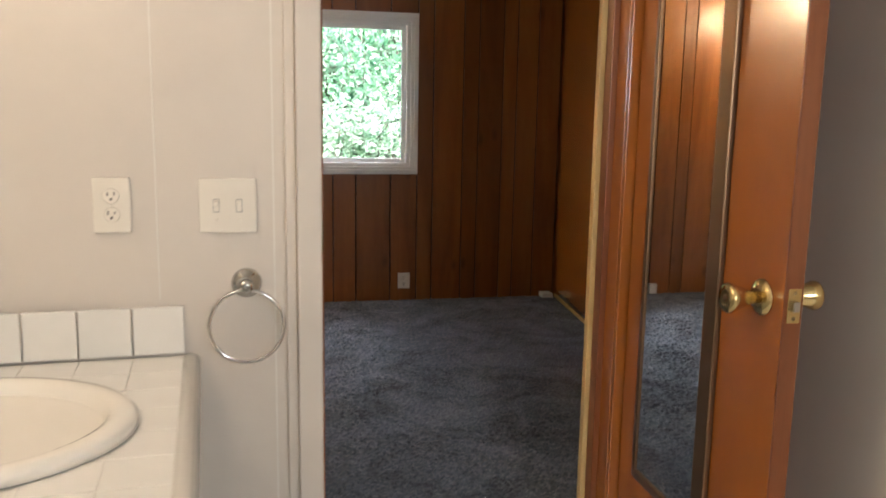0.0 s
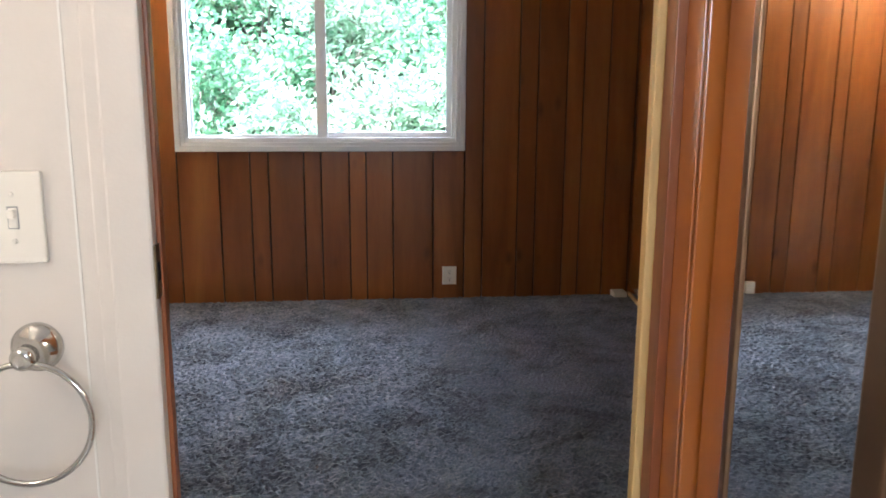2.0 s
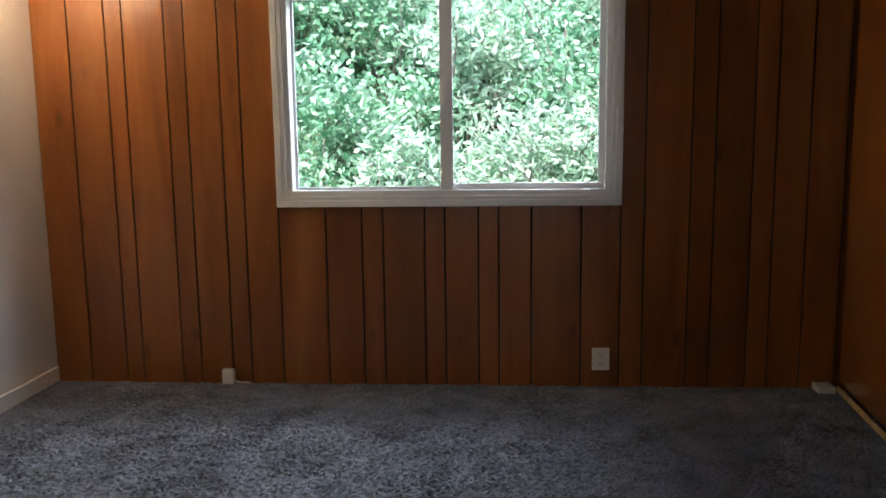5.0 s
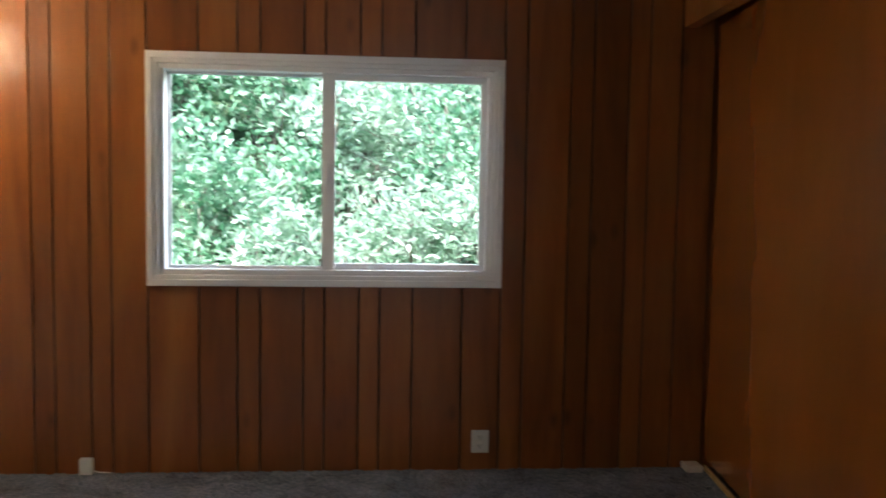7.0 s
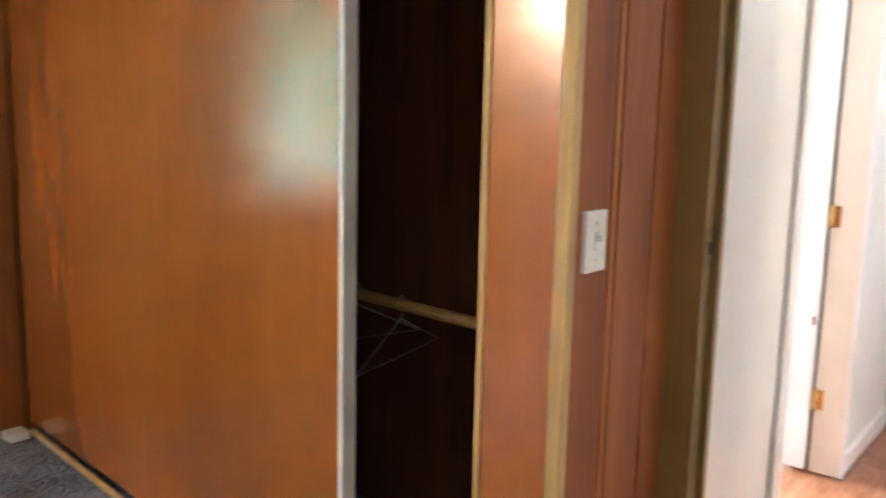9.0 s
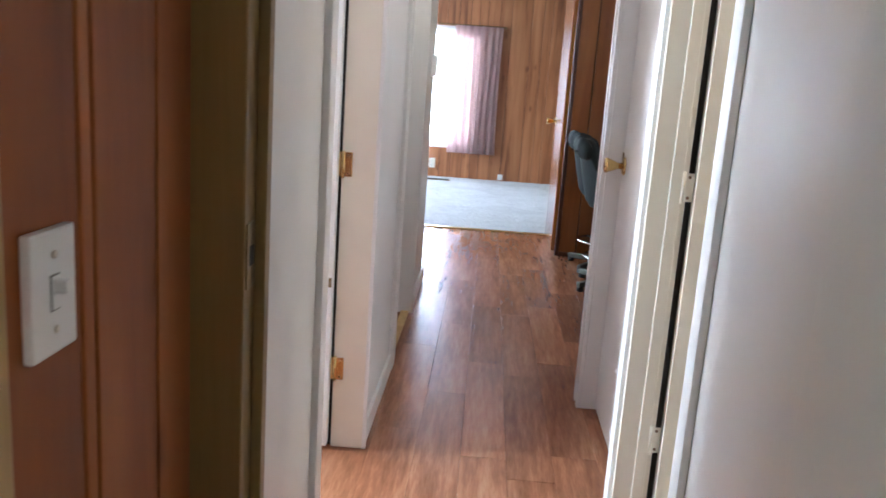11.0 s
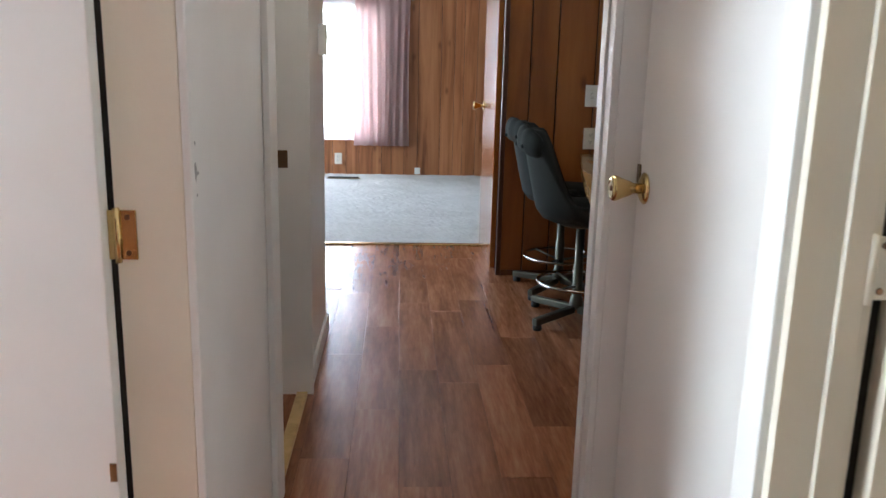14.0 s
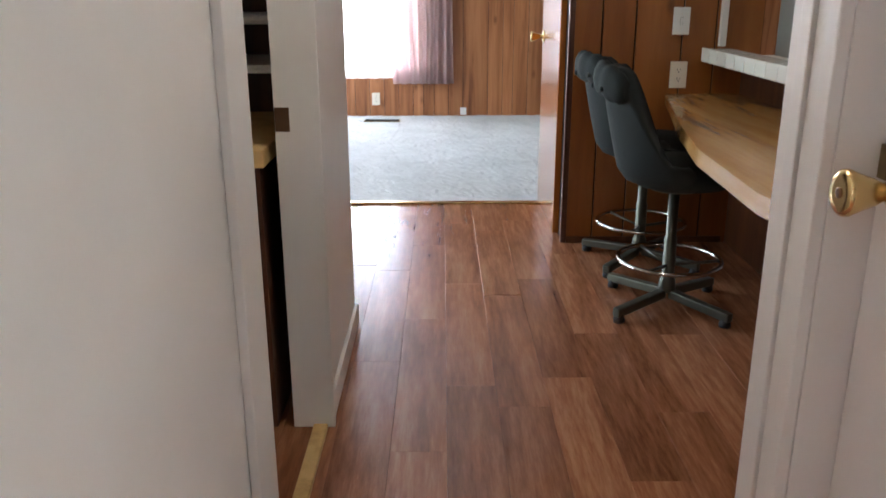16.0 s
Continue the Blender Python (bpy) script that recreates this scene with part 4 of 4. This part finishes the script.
def shrub(at, height, width, leaf, count, material, seed, slim, label):
    rng = random.Random(seed)
    o = thing("shrub", label, "shrub", at, group="shrubs on the bank")
    stem = bmesh.new()
    tips = []
    for k in range(9):
        a = rng.uniform(0, 2 * math.pi)
        r = width * rng.uniform(0.2, 0.95)
        p0 = Vector((0.06 * math.cos(a), 0.06 * math.sin(a), -0.15))
        p3 = Vector((r * math.cos(a), r * math.sin(a), height * rng.uniform(0.55, 1.0)))
        p1 = p0.lerp(p3, 0.35) + Vector((0, 0, height * 0.12))
        p2 = p0.lerp(p3, 0.7) + Vector((rng.uniform(-0.1, 0.1), rng.uniform(-0.1, 0.1), height * 0.08))
        tube(stem, [p0, p1, p2, p3], [0.018, 0.014, 0.009, 0.004], 6)
        tips += [p1, p1.lerp(p2, 0.5), p2, p2.lerp(p3, 0.5), p3, p3]
        for _ in range(4):
            b = p1.lerp(p3, rng.uniform(0.1, 0.9))
            e = b + Vector((rng.uniform(-1, 1), rng.uniform(-1, 1), rng.uniform(-0.1, 1))) * width * 0.5
            tube(stem, [b, b.lerp(e, 0.5) + Vector((0, 0, 0.04)), e], [0.006, 0.004, 0.002], 5)
            tips += [b.lerp(e, 0.5), e, e]
    part("branches", stem, M_BARK, o)
    verts, faces = [], []
    for _ in range(count):
        c = tips[rng.randrange(len(tips))] + Vector((rng.gauss(0, 0.12), rng.gauss(0, 0.12), rng.gauss(0, 0.1))) * width
        d = Vector((rng.gauss(0, 1), rng.gauss(0, 1) - 0.3, rng.gauss(0.35, 0.8))).normalized()
        s = d.cross(Vector((rng.gauss(0, 1), rng.gauss(0, 1), rng.gauss(0, 1)))).normalized()
        n = d.cross(s)
        l = leaf * rng.uniform(0.6, 1.25)
        w = l * slim
        i = len(verts)
        verts += [c, c + d * l * 0.5 + s * w + n * l * 0.08, c + d * l, c + d * l * 0.5 - s * w + n * l * 0.08]
        faces += [(i, i + 1, i + 2), (i, i + 2, i + 3)]
    me = bpy.data.meshes.new("foliage")
    me.from_pydata([tuple(v) for v in verts], [], faces)
    me.materials.append(material)
    fo = new("foliage", me)
    fo.parent = o
    tagged(fo, kind="stuff")
    return o


def bank(x, y):
    return (x, y, -0.5 + 0.62 * max(0, y - 7.6))


rng = random.Random(12)
k = 0
for row, (y, n, hgt) in enumerate(((7.6, 9, 1.1), (8.5, 10, 1.35), (9.3, 11, 1.5), (10.2, 11, 1.6), (11.0, 11, 1.7), (12.6, 12, 1.9), (14.4, 12, 2.2))):
    for i in range(n):
        x = -3.4 - row * 0.5 + (8.0 + row * 1.0) * (i + rng.uniform(0.2, 0.8)) / n
        pale = (x - 0.5) / 2.5 + rng.uniform(-0.8, 0.8) > 0.1
        shrub(bank(x, y + rng.uniform(-0.3, 0.3)), hgt * rng.uniform(0.8, 1.2), 0.6 + 0.1 * row, (0.09 if pale else 0.064) * (1 + 0.12 * row),
              2500, M_LEAF_B if pale else M_LEAF_A, 100 + k, 0.16 if pale else 0.3,
              "pale slender leaved shrub on the bank" if pale else "dark glossy leaved shrub on the bank")
        k += 1

# ---- planks of walls and floors ----
def plank_row(parent, cuts, place, z0, z1, material, gap=0.007, thick=0.012):
    for a, b in zip(cuts, cuts[1:]):
        place(parent, a + gap / 2, b - gap / 2, z0, z1, material, thick)


def along_x(face):
    def place(parent, a, b, z0, z1, material, thick):
        me = mesh_of("plank", boxed(0, b - a, 0, thick, 0, z1 - z0, bevel=0.0022), material)
        ob = new("plank", me)
        ob.parent, ob.location = parent, (a, face, z0)
    return place


def along_y(face):
    def place(parent, a, b, z0, z1, material, thick):
        me = mesh_of("plank", boxed(0, thick, 0, b - a, 0, z1 - z0, bevel=0.0022), material)
        ob = new("plank", me)
        ob.parent, ob.location = parent, (face, a, z0)
    return place


GROOVES = [95, 135, 203, 235, 310, 345, 405, 440, 500, 585, 650, 688, 762, 798, 857, 893, 950, 1037, 1105, 1145, 1222, 1262, 1325, 1362, 1418, 1478, 1520, 1590, 1640, 1712]
xs = [-1.409] + [-0.287 + (g - 500) * 0.002592 for g in GROOVES[1:]]
for a, b in zip(xs, xs[1:]):
    if b <= -0.27 or a >= 1.27:
        along_x(6.0)(wall_north, a + 0.0035, b - 0.0035, -0.012, CEIL - 0.002, M_PANEL, 0.012)
    else:
        along_x(6.0)(wall_north, a + 0.0035, b - 0.0035, -0.012, 0.85, M_PANEL, 0.012)
        along_x(6.0)(wall_north, a + 0.0035, b - 0.0035, 1.845, CEIL - 0.002, M_PANEL, 0.012)
core = bpy.data.objects["wall_switch_core"]
plank_row(core, [2.0, 2.12, 2.145, 2.28, 2.379], along_x(3.452), 0.002, 2.03, M_NOOK)
rng = random.Random(5)


def cuts_between(a, b, sizes):
    out = [a]
    while out[-1] < b - 0.12:
        out.append(min(b, out[-1] + rng.choice(sizes)))
    out[-1] = b
    return out


plank_row(pen, cuts_between(1.702, 2.56, (0.1, 0.15, 0.21)), along_y(7.293), 0.002, CEIL - 0.002, M_PANEL)
far = cuts_between(-0.6, 6.0, (0.1, 0.14, 0.19, 0.24))
for a, b in zip(far, far[1:]):
    if b < 3.37 or a > 4.83:
        along_y(11.503)(wall_east, a + 0.002, b - 0.002, -0.012, CEIL - 0.002, M_PANEL_LIGHT, 0.012)
    else:
        along_y(11.503)(wall_east, a + 0.002, b - 0.002, -0.012, 0.38, M_PANEL_LIGHT, 0.012)
        along_y(11.503)(wall_east, a + 0.002, b - 0.002, 1.76, CEIL - 0.002, M_PANEL_LIGHT, 0.012)

subfloor = bpy.data.objects["subfloor"]
vinyl = [mesh_of("plank", boxed(0, 0.9145, 0, 0.1517, 0, 0.03, bevel=0.0011), M_VINYL) for _ in range(1)][0]
rows_y = [1.0 + 0.152 * i for i in range(33)]
for i, y in enumerate(rows_y):
    off = rng.uniform(0, 0.9)
    for j in range(8):
        x = 2.1 - off + j * 0.915
        x0, x1 = max(x, 2.85 if y > 3.4 else 2.1), min(x + 0.9145, 8.035)
        if x1 - x0 < 0.06 or (y < 2.5 and x1 < 4.5) or (y > 3.4 and x1 < 2.9):
            continue
        ob = new("plank", vinyl if abs(x1 - x0 - 0.9145) < 1e-6 else mesh_of("plank", boxed(0, x1 - x0, 0, 0.1517, 0, 0.03, bevel=0.0011), M_VINYL))
        ob.parent, ob.location = subfloor, (x0, y, -0.03 + rng.uniform(-0.0012, 0.0012))
